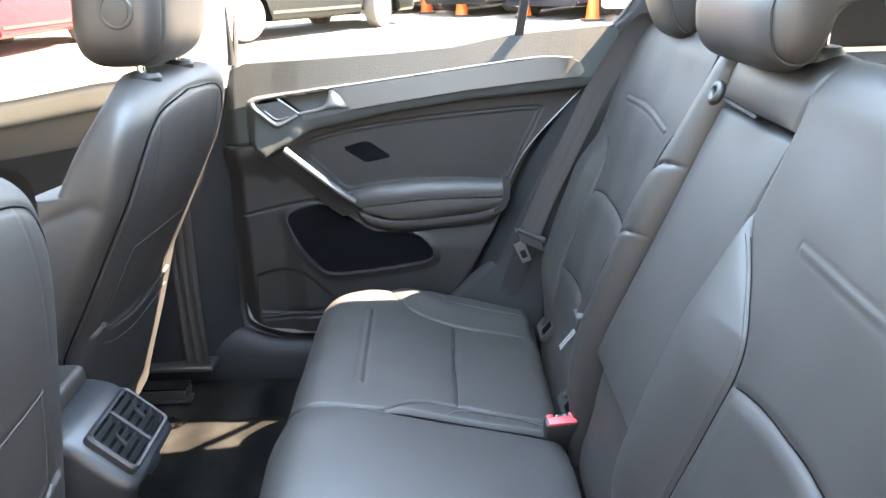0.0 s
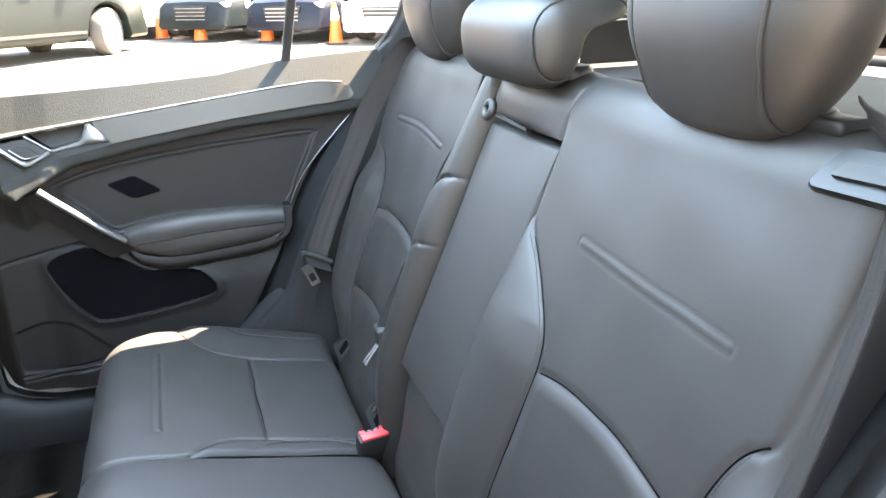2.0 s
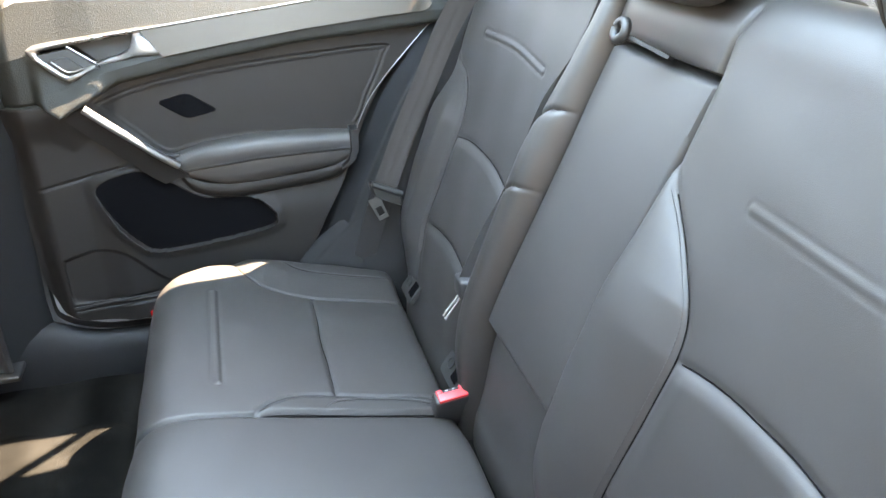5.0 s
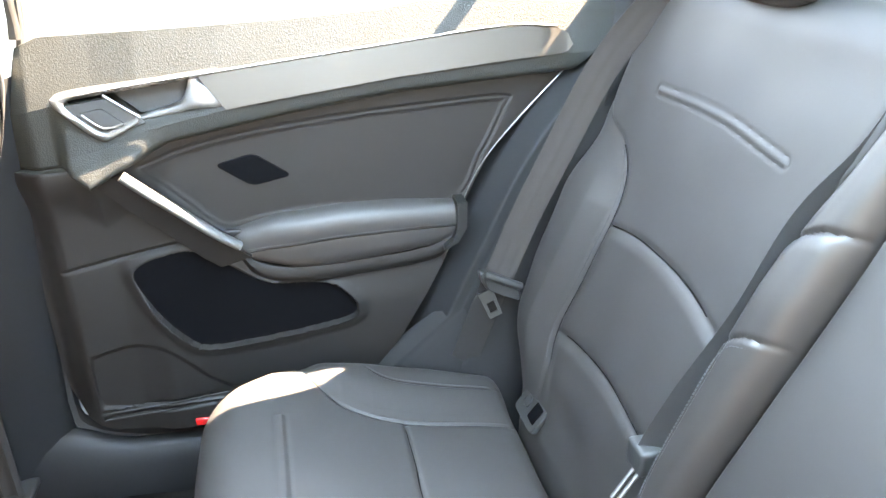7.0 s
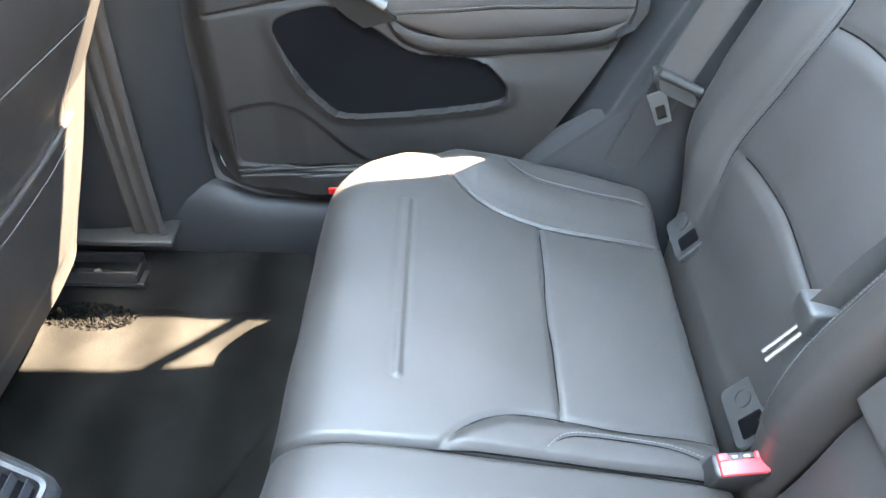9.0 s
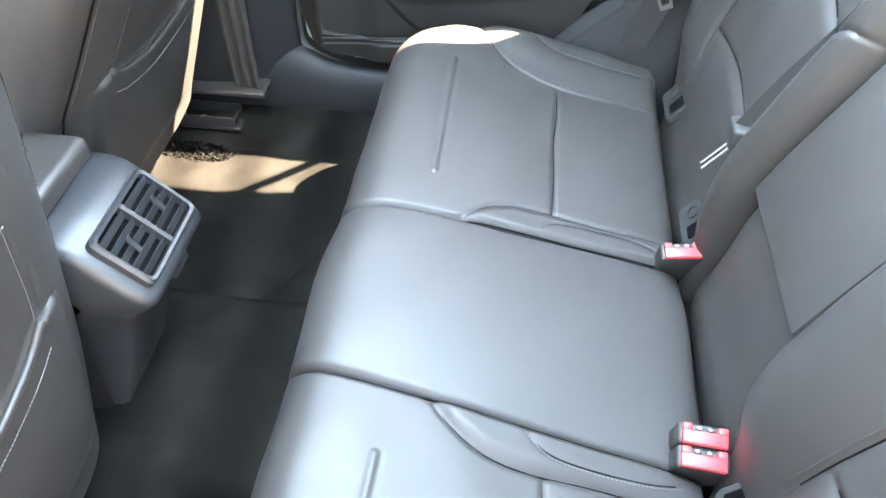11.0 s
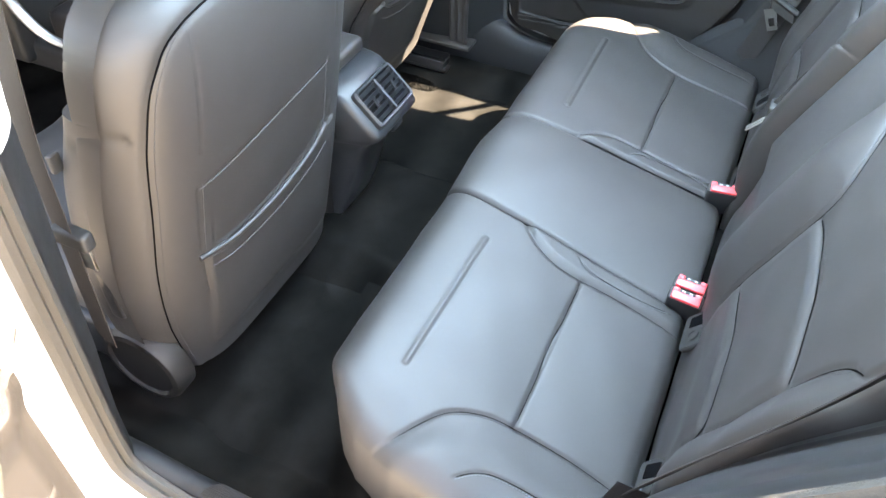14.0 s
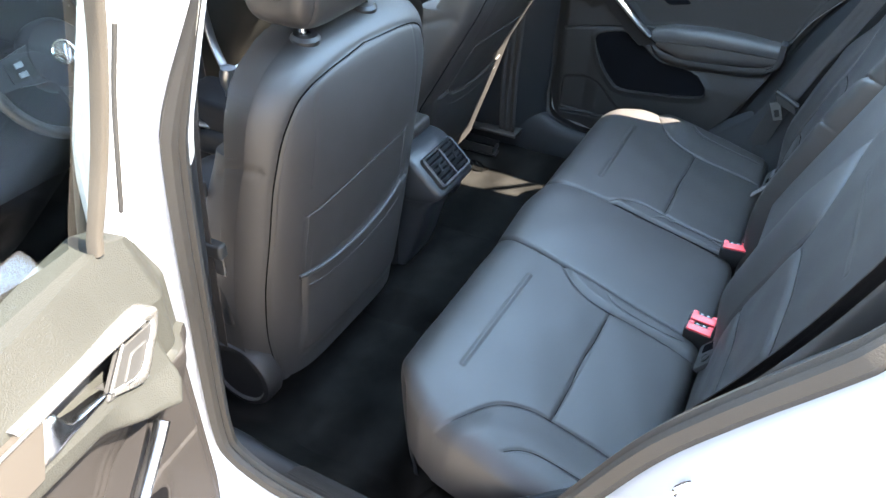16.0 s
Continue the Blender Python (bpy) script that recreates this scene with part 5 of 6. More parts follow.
    # thin near-black tubes put the edge seam's dark crease into colour
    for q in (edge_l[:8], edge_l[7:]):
        under(tube("piping", [on_back(*p, -0.0012) for p in smooth_line(q, 0.012)], 0.0013, FELT_AND_SHADE, n=8), ob)
    # sewn edges
    for q, side in [(edge_l[:8], 1), (edge_l[7:], -1), (pocket_l[0], 1), (pocket_l[1], -1)]:
        c = np.array([0.006 * side, 0])
        under(stitches("stitching", [on_back(*(p + c), 0.0005) for p in smooth_line(q, 0.006)], DARK_THREAD, None, (0, -1, 0)), ob)
    for q in (top_l, hem_l):
        under(stitches("stitching", [on_back(*p, 0.0012 if q is top_l else 0.0082) for p in smooth_line(q, 0.006)], THREAD, None, (0, -1, 0)), ob)
    # headrest
    top = at(recline, 1.16)

    def seamed(P):
        P = P.copy()
        d = np.exp(-((np.abs(P[..., 0]) - 0.112) / 0.0026) ** 2)
        P[..., 1] *= 1 - 0.05 * d
        P[..., 2] *= 1 - 0.03 * d
        P[..., 1] -= 0.012 * (P[..., 2] / 0.1)
        return P
    hr = under(pillow("headrest", (cx + sign * 0.01, 0.285 + dy + top, 1.274 + dz), (0.150, 0.074, 0.100), LEATHER_SIDE, e1=0.58, e2=0.42, nu=160, nv=80, bend=seamed), ob)
    lathe("headrest_button", [(0.027, -0.006), (0.027, 0.001), (0.025, 0.003), (0.022, 0.003), (0.0205, -0.001), (0.019, 0.002), (0.012, 0.003), (0.001, 0.003)], (cx + sign * 0.01 - 0.1485, 0.275 + dy + top, 1.268 + dz), (-1, 0, 0), LEATHER_SIDE, hr).matrix_parent_inverse = Matrix.Translation(-ob.location) @ Matrix.Translation(ob.location)
    for s in (-1, 1):
        x = cx + sign * 0.01 + s * 0.088
        under(tube("post", [(x, 0.268 + dy + top, 1.10 + dz), (x, 0.280 + dy + top, 1.25 + dz)], 0.007, CHROME), ob)
        under(lathe("collar", [(0.026, -0.004), (0.026, 0.004), (0.021, 0.010), (0.010, 0.011), (0.0075, 0.009)], (x, 0.270 + dy + top, 1.160 + dz), (0, -0.1, 1), SMOOTH_PLASTIC, n=28), ob)
    # seat cushion, its side cover, recliner disc and lever
    low = at(recline, 0.45) * 1.3

    def sag(P):
        P = P.copy()
        P[..., 2] -= 0.03 * np.exp(-(P[..., 0] / 0.15) ** 2) * (P[..., 2] > 0)
        P[..., 2] += 0.06 * P[..., 1]
        return P
    under(pillow("seat", (cx, 0.64 + dy + low, 0.53), (0.26, 0.27, 0.10), LEATHER, e1=0.4, e2=0.35, bend=sag), ob)
    door = sign
    under(block("side_cover", (cx + door * 0.262 - 0.016, 0.40 + dy + low, 0.42), (cx + door * 0.262 + 0.016, 0.86 + dy + low, 0.53), 0.012, SMOOTH_PLASTIC), ob)
    under(lathe("recliner_cover", [(0.085, -0.03), (0.085, 0.004), (0.080, 0.012), (0.070, 0.014), (0.066, 0.008), (0.03, 0.006), (0.001, 0.006)], (cx + door * 0.275, 0.395 + dy + low, 0.458), (door, 0, 0), PLASTIC), ob)
    under(block("fold_lever", (cx + door * 0.284 - 0.014, 0.365 + dy + low, 0.615), (cx + door * 0.284 + 0.014, 0.392 + dy + low, 0.725), 0.006, SMOOTH_PLASTIC), ob)
    under(block("frame", (cx - 0.21, 0.34 + dy + low, 0.385), (cx + 0.21, 0.80 + dy + low, 0.45), 0.015, RUBBER), ob)
    RAIL = 0.313
    for s in (-1, 1) if sign > 0 else (1,):
        r = under(block("rail", (cx + s * RAIL - 0.018, 0.33 + dy + low, 0.33), (cx + s * RAIL + 0.018, 0.80 + dy + low, 0.368), 0.004, SMOOTH_PLASTIC), ob)
        if sign > 0 and s > 0:
            y0, y1, xc = 0.195 + dy + low, 0.375 + dy + low, cx + RAIL
            end = under(block("rail_end", (xc - 0.028, y0, 0.352), (xc + 0.028, y1, 0.360), 0.002, SMOOTH_PLASTIC, label="open black end of the seat rail"), ob)
            for a in (-0.028, 0.024):
                block("channel_wall", (xc + a, y0 + 0.012, 0.360), (xc + a + 0.004, y1, 0.386), 0.0012, SMOOTH_PLASTIC, end).matrix_parent_inverse = Matrix.Translation(-ob.location) @ Matrix.Translation(ob.location)
            block("end_stop", (xc - 0.024, y0 + 0.010, 0.360), (xc + 0.024, y0 + 0.015, 0.378), 0.0012, SMOOTH_PLASTIC, end).matrix_parent_inverse = Matrix.Translation(-ob.location) @ Matrix.Translation(ob.location)
            lathe("bolt", [(0.007, 0.0), (0.007, 0.004), (0.003, 0.005), (0.001, 0.005)], (xc, (y0 + y1) / 2, 0.360), (0, 0, 1), STEEL, end, n=6).matrix_parent_inverse = Matrix.Translation(-ob.location) @ Matrix.Translation(ob.location)
        else:
            under(block("rail_end", (cx + s * RAIL - 0.026, 0.22 + dy + low, 0.325), (cx + s * RAIL + 0.026, 0.345 + dy + low, 0.368), 0.006, SMOOTH_PLASTIC), ob)
    return ob


front_seat(-0.335, 0.0, 0.0, -1, "driver's black leather seat with map pouch, seen from behind")
front_seat(0.362, 0.0, 0.03, 1, "front passenger's black leather seat with map pouch", ((0.42, 0.15), (0.75, 0.095), (0.84, 0.06), (1.0, 0.0), (1.17, -0.05)), 0.008, 0.26, 0.03)
tag = thing("fabric_tag", (-0.615, 0.36, 0.93), "small black label loop on the seat side", "label")
under(block("loop", (-0.632, 0.375, 0.915), (-0.614, 0.385, 0.945), 0.003, RUBBER), tag)

# driver's belt tongue hanging beside the seat
db = thing("front_seat_belt", (-0.66, 0.36, 0.80), "driver's belt hanging by the middle post, steel tongue down", "seat belt")
under(strap("webbing", [(-0.640, 0.31, 1.30), (-0.670, 0.33, 1.05), (-0.672, 0.345, 0.90), (-0.676, 0.36, 0.62)], 0.047, WEBBING, across=(0.2, 1, 0)), db)
under(block("tongue_guide", (-0.682, 0.305, 0.838), (-0.660, 0.365, 0.868), 0.006, RUBBER), db)
under(block("tongue", (-0.676, 0.308, 0.800), (-0.672, 0.332, 0.842), 0.001, SATIN), db)


# ---- centre console ----
con = thing("centre_console", (0, 0.35, 0.36), "dark plastic centre console with rear air vents", "console")
prof = [(0.34, 0.36, 0.070), (0.315, 0.40, 0.068), (0.290, 0.46, 0.066), (0.262, 0.55, 0.066), (0.236, 0.62, 0.070), (0.214, 0.640, 0.082), (0.197, 0.654, 0.088), (0.195, 0.666, 0.088), (0.206, 0.679, 0.087), (0.260, 0.731, 0.084), (0.285, 0.746, 0.080), (0.34, 0.752, 0.080), (0.56, 0.756, 0.080)]
pl = smooth_line([(a, b) for a, b, c in prof], 0.01)
wd = smooth_line([(a, c) for a, b, c in prof], 0.01)
rings = []
for (y, z), (_, w) in zip(pl, np.array([(p[0], np.interp(i, np.linspace(0, len(pl) - 1, len(prof)), [q[2] for q in prof])) for i, p in enumerate(pl)])):
    rings.append([(-w, y + 0.10, z - 0.02), (-w, y + 0.02, z - 0.006), (-w * 0.97, y + 0.008, z - 0.002), (-w * 0.88, y, z), (0, y - 0.001, z + 0.001), (w * 0.88, y, z), (w * 0.97, y + 0.008, z - 0.002), (w, y + 0.02, z - 0.006), (w, y + 0.10, z - 0.02)])
under(loft("rear_face", rings, VENT, caps=False, closed=False), con)
under(block("body", (-0.078, 0.33, 0.34), (0.078, 1.05, 0.735), 0.02, PLASTIC), con)
under(block("armrest_lid", (-0.075, 0.31, 0.750), (0.075, 0.56, 0.785), 0.012, LEATHER_SIDE), con)
# the vent unit sits in a plane leaning back
e_v = Vector((0, 0.056, 0.054)).normalized()
e_n = Vector((0, -0.054, 0.056)).normalized()
vo = Vector((0, 0.231, 0.707))
V = lambda a, b, h: tuple(vo + Vector((a, 0, 0)) + e_v * b + e_n * h)
o4, i4 = (rounded([(-x, -y), (x, -y), (x, y), (-x, y)], r) for x, y, r in ((0.070, 0.044, 0.012), (0.063, 0.037, 0.008)))
m4 = rounded([(-0.067, -0.041), (0.067, -0.041), (0.067, 0.041), (-0.067, 0.041)], 0.010)
rings = [[V(*p, h) for p in poly] for poly, h in ((o4, -0.004), (o4, 0.008), (m4, 0.012), (i4, 0.011), (i4, 0.001))]
under(loft("vent_frame", rings, VENT, caps=False, angle=30), con)
under(plate("vent_well", i4, lambda a, b, h: V(a, b, h + 0.0005), 0.001, FELT_AND_SHADE), con)
under(plate("divider", [(-0.0035, -0.037), (0.0035, -0.037), (0.0035, 0.037), (-0.0035, 0.037)], V, 0.0125, VENT), con)
for s in (-1, 1):
    for k in range(5):
        b = -0.0285 + 0.0142 * k
        slat = [[V(s * 0.033 + x, b + q, h) for q, h in ((-0.0050, 0.0030), (-0.0042, 0.0020), (0.0046, 0.0100), (0.0038, 0.0110))] for x in (-0.0285, 0.0285)]
        under(loft("slat", slat, VENT, angle=30), con)
    tab = [[V(s * 0.036 + x, q, h) for x in (-0.0035, 0.0035)] + [V(s * 0.036 + x, q, h - 0.003) for x in (0.0035, -0.0035)] for q, h in ((-0.010, 0.010), (0.004, 0.0125), (0.009, 0.0145), (0.012, 0.017))]
    under(loft("vent_tab", tab, VENT, angle=30), con)
under(block("socket_lid", (-0.02, 0.196, 0.640), (0.02, 0.215, 0.660), 0.003, VENT), con)

# ---- front of the cabin ----
def side_panel(name, y0, y1, sill, mats, side, label):
    """A front door's inner side in three bands, from the window sill down."""
    ob = thing(name, (side * 0.80, y0, 0.45), label, "car door", kind="structure")
    bands = [("upper_panel", 0.0, 0.055, SOFT), ("trim_strip", 0.055, 0.125, BRUSHED), ("lower_panel", 0.125, 0.62, PLASTIC)]
    for pn, a, b, mat in bands:
        Y, V = np.meshgrid(np.linspace(y0, y1, 40), np.linspace(a, b, 12), indexing="ij")
        X = 0.765 - 0.050 * ease(V / 0.05) + (0.008 if pn == "trim_strip" else 0.0) + 0.01 * ease((V - 0.12) / 0.03)
        under(shell(pn, np.stack([side * X, Y, at(sill, Y) - V], -1), mat, back=(side * 0.03, 0, 0)), ob)
    Y, V = np.meshgrid(np.linspace(y0 - 0.03, y1, 30), np.linspace(0, 1, 14), indexing="ij")
    P = np.stack([side * (0.815 + 0.065 * np.sin(V * math.pi * 0.92)), Y, at(sill, Y) * (1 - V) + 0.30 * V], -1)
    under(shell("outer_skin", P, PAINT, label="white painted outer skin", back=(-side * 0.01, 0, 0)), ob)
    lean = lambda z: (LEAN if side > 0 else LEAN_OPEN) * max(0.0, z - 1.16)
    fr = smooth_line([(y0 + 0.0, 1.10), (y0 - 0.05, 1.30), (y0 - 0.09, 1.45), (y0 - 0.04, 1.525), (y0 + 0.35, 1.50), (y0 + 0.70, 1.33), (y1 - 0.02, 1.08)], 0.03)
    rings = [[(side * (0.735 + dx - lean(p[1])), p[0], p[1] + o) for dx, o in ((-0.02, 0.0), (-0.02, 0.035), (0.03, 0.035), (0.03, 0.0))] for p in fr]
    under(loft("window_frame", rings, RUBBER), ob)
    G = np.array([[(side * (0.755 - lean(z)), y, z) for z in np.linspace(at(sill, y) - 0.01, min(1.51, 1.51 - max(0, y - y0 - 0.35) * 0.47), 8)] for y in np.linspace(y0 - 0.03, y1 - 0.08, 16)])
    g = under(shell("window_pane", G, GREEN_GLASS if side < 0 else GLASS), ob)
    return ob


FRONT_SILL = [(0.36, 1.135), (0.526, 1.119), (0.721, 1.088), (1.30, 1.03), (1.5, 1.01)]
side_panel("door_3", 0.40, 1.40, FRONT_SILL, None, 1, "closed front passenger door with grey trim strip")
front_left = side_panel("door_4", 0.385, 1.40, FRONT_SILL, None, -1, "white front driver door standing wide open")
for o in front_left.children_recursive:
    o.data.transform(Matrix.Translation((-0.86, 1.42, 0)) @ Matrix.Rotation(radians(-68), 4, "Z") @ Matrix.Translation((0.86, -1.42, 0)))
front_left.location = (-1.2, 1.2, 0.45)
for o in front_left.children_recursive:
    o.matrix_parent_inverse = Matrix.Translation(-front_left.location)
# seal of the front door opening on the middle post
FRONT_SEAL = [(-0.842, 0.47, 0.60), (-0.842, 0.452, 0.80), (-0.842, 0.412, 0.95), (-0.842, 0.362, 1.10), (-0.842, 0.302, 1.235), (-0.832, 0.230, 1.35), (-0.812, 0.155, 1.50)]
tagged(tube("trim_seal_front", FRONT_SEAL, 0.010, SEAL, n=10), "dusty rubber seal of the front door opening", "door seal", kind="structure")
tagged(tube("trim_seal_front_lip", [(x + 0.014, y + 0.012, z) for x, y, z in FRONT_SEAL], 0.009, RUBBER, n=10), "black rubber lip of the front door seal", "door seal", kind="structure")
# outer skin of the middle post on the open side, with the panel gap to the front door
zz = np.linspace(0.40, 1.54, 40)
P = np.array([[(-(0.872 - LEAN_OPEN * max(0.0, z - 1.16) + 0.012 * math.sin(u * 3.1)), at([(0.4, 0.33), (0.8, 0.30), (1.1, 0.262), (1.46, 0.165)], z) + u * 0.072, z) for u in np.linspace(0, 1, 8)] for z in zz])
tagged(shell("wall_middle_post", P, PAINT, back=(0.05, 0, 0)), "white painted middle post of the car body", "car body", kind="structure")
tagged(tube("panel_gap", [(-0.874, 0.256, 1.075), (-0.872, 0.238, 1.15), (-0.866, 0.216, 1.25), (-0.858, 0.192, 1.34)], 0.0035, RUBBER, n=8), "thin black gap beside the front door", "panel gap", kind="structure")

dash = thing("dashboard", (0, 1.3, 0.5), "dark grained dashboard with instrument hood and centre stack", "dashboard")
DX, DU = np.meshgrid(np.linspace(-0.72, 0.72, 60), np.linspace(0, 1, 26), indexing="ij")
dp = smooth_line([(1.85, 1.02), (1.55, 1.055), (1.32, 1.05), (1.20, 1.02), (1.16, 0.97), (1.18, 0.90), (1.20, 0.80), (1.30, 0.62), (1.45, 0.45)], 0.02)
k = (DU * (len(dp) - 1)).astype(int)
hood = 0.05 * np.exp(-((DX + 0.37) / 0.17) ** 4) * np.exp(-((dp[k, 0] - 1.25) / 0.12) ** 2)
under(shell("top", np.stack([DX, dp[k, 0] - hood * 0.8, dp[k, 1] + hood], -1), SOFT, back=(0, 0.05, -0.05)), dash)
for x in (-0.455, -0.285):
    d = under(lathe("dial", [(0.075, -0.01), (0.075, 0.010), (0.070, 0.012), (0.067, 0.002), (0.03, 0.001), (0.001, 0.001)], (x, 1.155, 0.985), (0, -1, 0.35), RUBBER), dash)
    for a in range(-120, 121, 24):
        r = radians(a)
        under(block("dial_tick", (x + 0.056 * math.sin(r) - 0.0018, 1.150, 0.985 + 0.056 * math.cos(r) - 0.005), (x + 0.056 * math.sin(r) + 0.0018, 1.153, 0.985 + 0.056 * math.cos(r) + 0.005), 0, THREAD), dash)
under(block("centre_stack", (-0.125, 1.10, 0.60), (0.125, 1.22, 0.98), 0.02, SMOOTH_PLASTIC), dash)
under(block("screen", (-0.10, 1.094, 0.80), (0.10, 1.102, 0.93), 0.004, RUBBER), dash)
under(tube("stack_trim", [(-0.135, 1.09, 0.96), (-0.135, 1.07, 0.80), (-0.120, 1.00, 0.70), (-0.06, 0.92, 0.655)], 0.014, SATIN, flat=0.6), dash)
under(tube("stack_trim", [(0.135, 1.09, 0.96), (0.135, 1.07, 0.80), (0.120, 1.00, 0.70), (0.10, 0.90, 0.655)], 0.014, SATIN, flat=0.6), dash)
under(block("tray", (-0.10, 0.62, 0.58), (0.10, 1.15, 0.655), 0.02, SMOOTH_PLASTIC), dash)
for i in range(5):
    under(block("button", (-0.075 + 0.032 * i, 0.70, 0.654), (-0.052 + 0.032 * i, 0.718, 0.660), 0.002, THREAD), dash)

wheel = thing("steering_wheel", (-0.36, 1.07, 0.80), "black three-spoke steering wheel with a round silver badge", "steering wheel")
wn_axis = Vector((0, -1, 0.42)).normalized()
wu = Vector((0, 0.42, 1)).normalized()
wc = Vector((-0.36, 1.06, 0.945))
ring = [[wc + (Vector((1, 0, 0)) * math.cos(a) + wu * math.sin(a)) * (0.182 + 0.015 * math.cos(b)) + wn_axis * 0.015 * math.sin(b) for b in np.linspace(0, 2 * math.pi, 10, endpoint=False)] for a in np.linspace(0, 2 * math.pi, 49)]
under(loft("rim", ring, LEATHER_SIDE, caps=False), wheel)
under(lathe("hub", [(0.085, -0.03), (0.085, 0.0), (0.075, 0.016), (0.05, 0.024), (0.001, 0.026)], wc, wn_axis, SMOOTH_PLASTIC), wheel)
under(lathe("badge", [(0.030, 0.024), (0.030, 0.029), (0.026, 0.030), (0.025, 0.027), (0.001, 0.027)], wc, wn_axis, CHROME, n=30), wheel)
for a, b in (((-0.012, 0.014), (0.0, -0.014)), ((0.012, 0.014), (0.0, -0.014)), ((-0.019, 0.004), (-0.008, -0.018)), ((0.019, 0.004), (0.008, -0.018))):
    p, q = (wc + Vector((1, 0, 0)) * c[0] + wu * c[1] + wn_axis * 0.0285 for c in (a, b))
    under(tube("badge_bar", [tuple(p), tuple(q)], 0.0022, CHROME, n=6), wheel)
for ang in (0, 180, 270):
    d = Vector((1, 0, 0)) * math.cos(radians(ang)) + wu * math.sin(radians(ang))
    s = wn_axis.cross(d)
    under(loft("spoke", [[wc + d * r + s * w * a + wn_axis * h for a, h in ((-1, -0.01), (1, -0.01), (1, 0.012), (-1, 0.012))] for r, w in ((0.06, 0.045), (0.12, 0.034), (0.180, 0.030))], SMOOTH_PLASTIC), wheel)
    if ang != 270:
        c = wc + d * 0.108
        under(loft("spoke_buttons", [[c + d * 0.03 * a + s * 0.022 * b + wn_axis * h for a, b in ((-1, -1), (1, -1), (1, 1), (-1, 1))] for h in (0.010, 0.016)], PLASTIC), wheel)
        for b in (-0.5, 0.5):
            under(loft("spoke_button", [[c + d * (0.010 * a) + s * (0.022 * b + 0.006 * q) + wn_axis * h for a, q in ((-1, -1), (1, -1), (1, 1), (-1, 1))] for h in (0.016, 0.019)], SATIN), wheel)

lever = thing("gear_lever", (-0.01, 0.88, 0.65), "gear lever with a leather boot and satin knob", "gear lever")
under(lathe("boot", [(0.055, 0), (0.050, 0.015), (0.036, 0.03), (0.030, 0.045), (0.020, 0.06), (0.012, 0.075)], (-0.01, 0.90, 0.655), (0, -0.1, 1), LEATHER_SIDE), lever)
under(lathe("knob", [(0.012, 0.0), (0.014, 0.03), (0.022, 0.05), (0.025, 0.075), (0.020, 0.098), (0.001, 0.104)], (-0.01, 0.893, 0.72), (0, -0.1, 1), SATIN), lever)
leaf = thing("leaflet", (0.03, 0.92, 0.70), "pale paper leaflet standing in the console tray", "leaflet")
under(block("sheet", (0.00, 0.90, 0.66), (0.085, 0.905, 0.80), 0.0, material("pale_paper", (0.72, 0.78, 0.70), 0.7, stain=0.05)), leaf)
for i in range(3):
    under(block("print_bar", (0.012 + 0.022 * i, 0.8975, 0.70), (0.020 + 0.022 * i, 0.8995, 0.79), 0.0, RUBBER), leaf)

# windscreen, front posts and bulkhead
for side, n in ((-1, "left"), (1, "right")):
    tagged(tube("trim_front_post_" + n, [(side * 0.56, 0.80, 1.545), (side * 0.63, 1.15, 1.30), (side * 0.70, 1.50, 1.08)], 0.035, LINER), "pale cloth-lined front roof post", "roof post", kind="structure")
G = np.array([[(x, 0.82 + 0.95 * v - 0.10 * (x / 0.66) ** 2, 1.545 - 0.485 * v) for v in np.linspace(0, 1, 10)] for x in np.linspace(-0.62, 0.62, 20)])
g = tagged(shell("window_front", G, SCREEN_GLASS), "curved windscreen, tint deepened to dim light from the front", "windscreen", kind="structure")
tagged(block("wall_front", (-0.74, 1.65, 0.15), (0.74, 1.72, 1.03), 0.01, PLASTIC), "dark bulkhead under the dashboard", "bulkhead", kind="structure")
tagged(block("bonnet", (-0.78, 1.74, 0.55), (0.78, 2.65, 0.98), 0.10, PAINT), "white painted car bonnet", "car body", kind="structure")

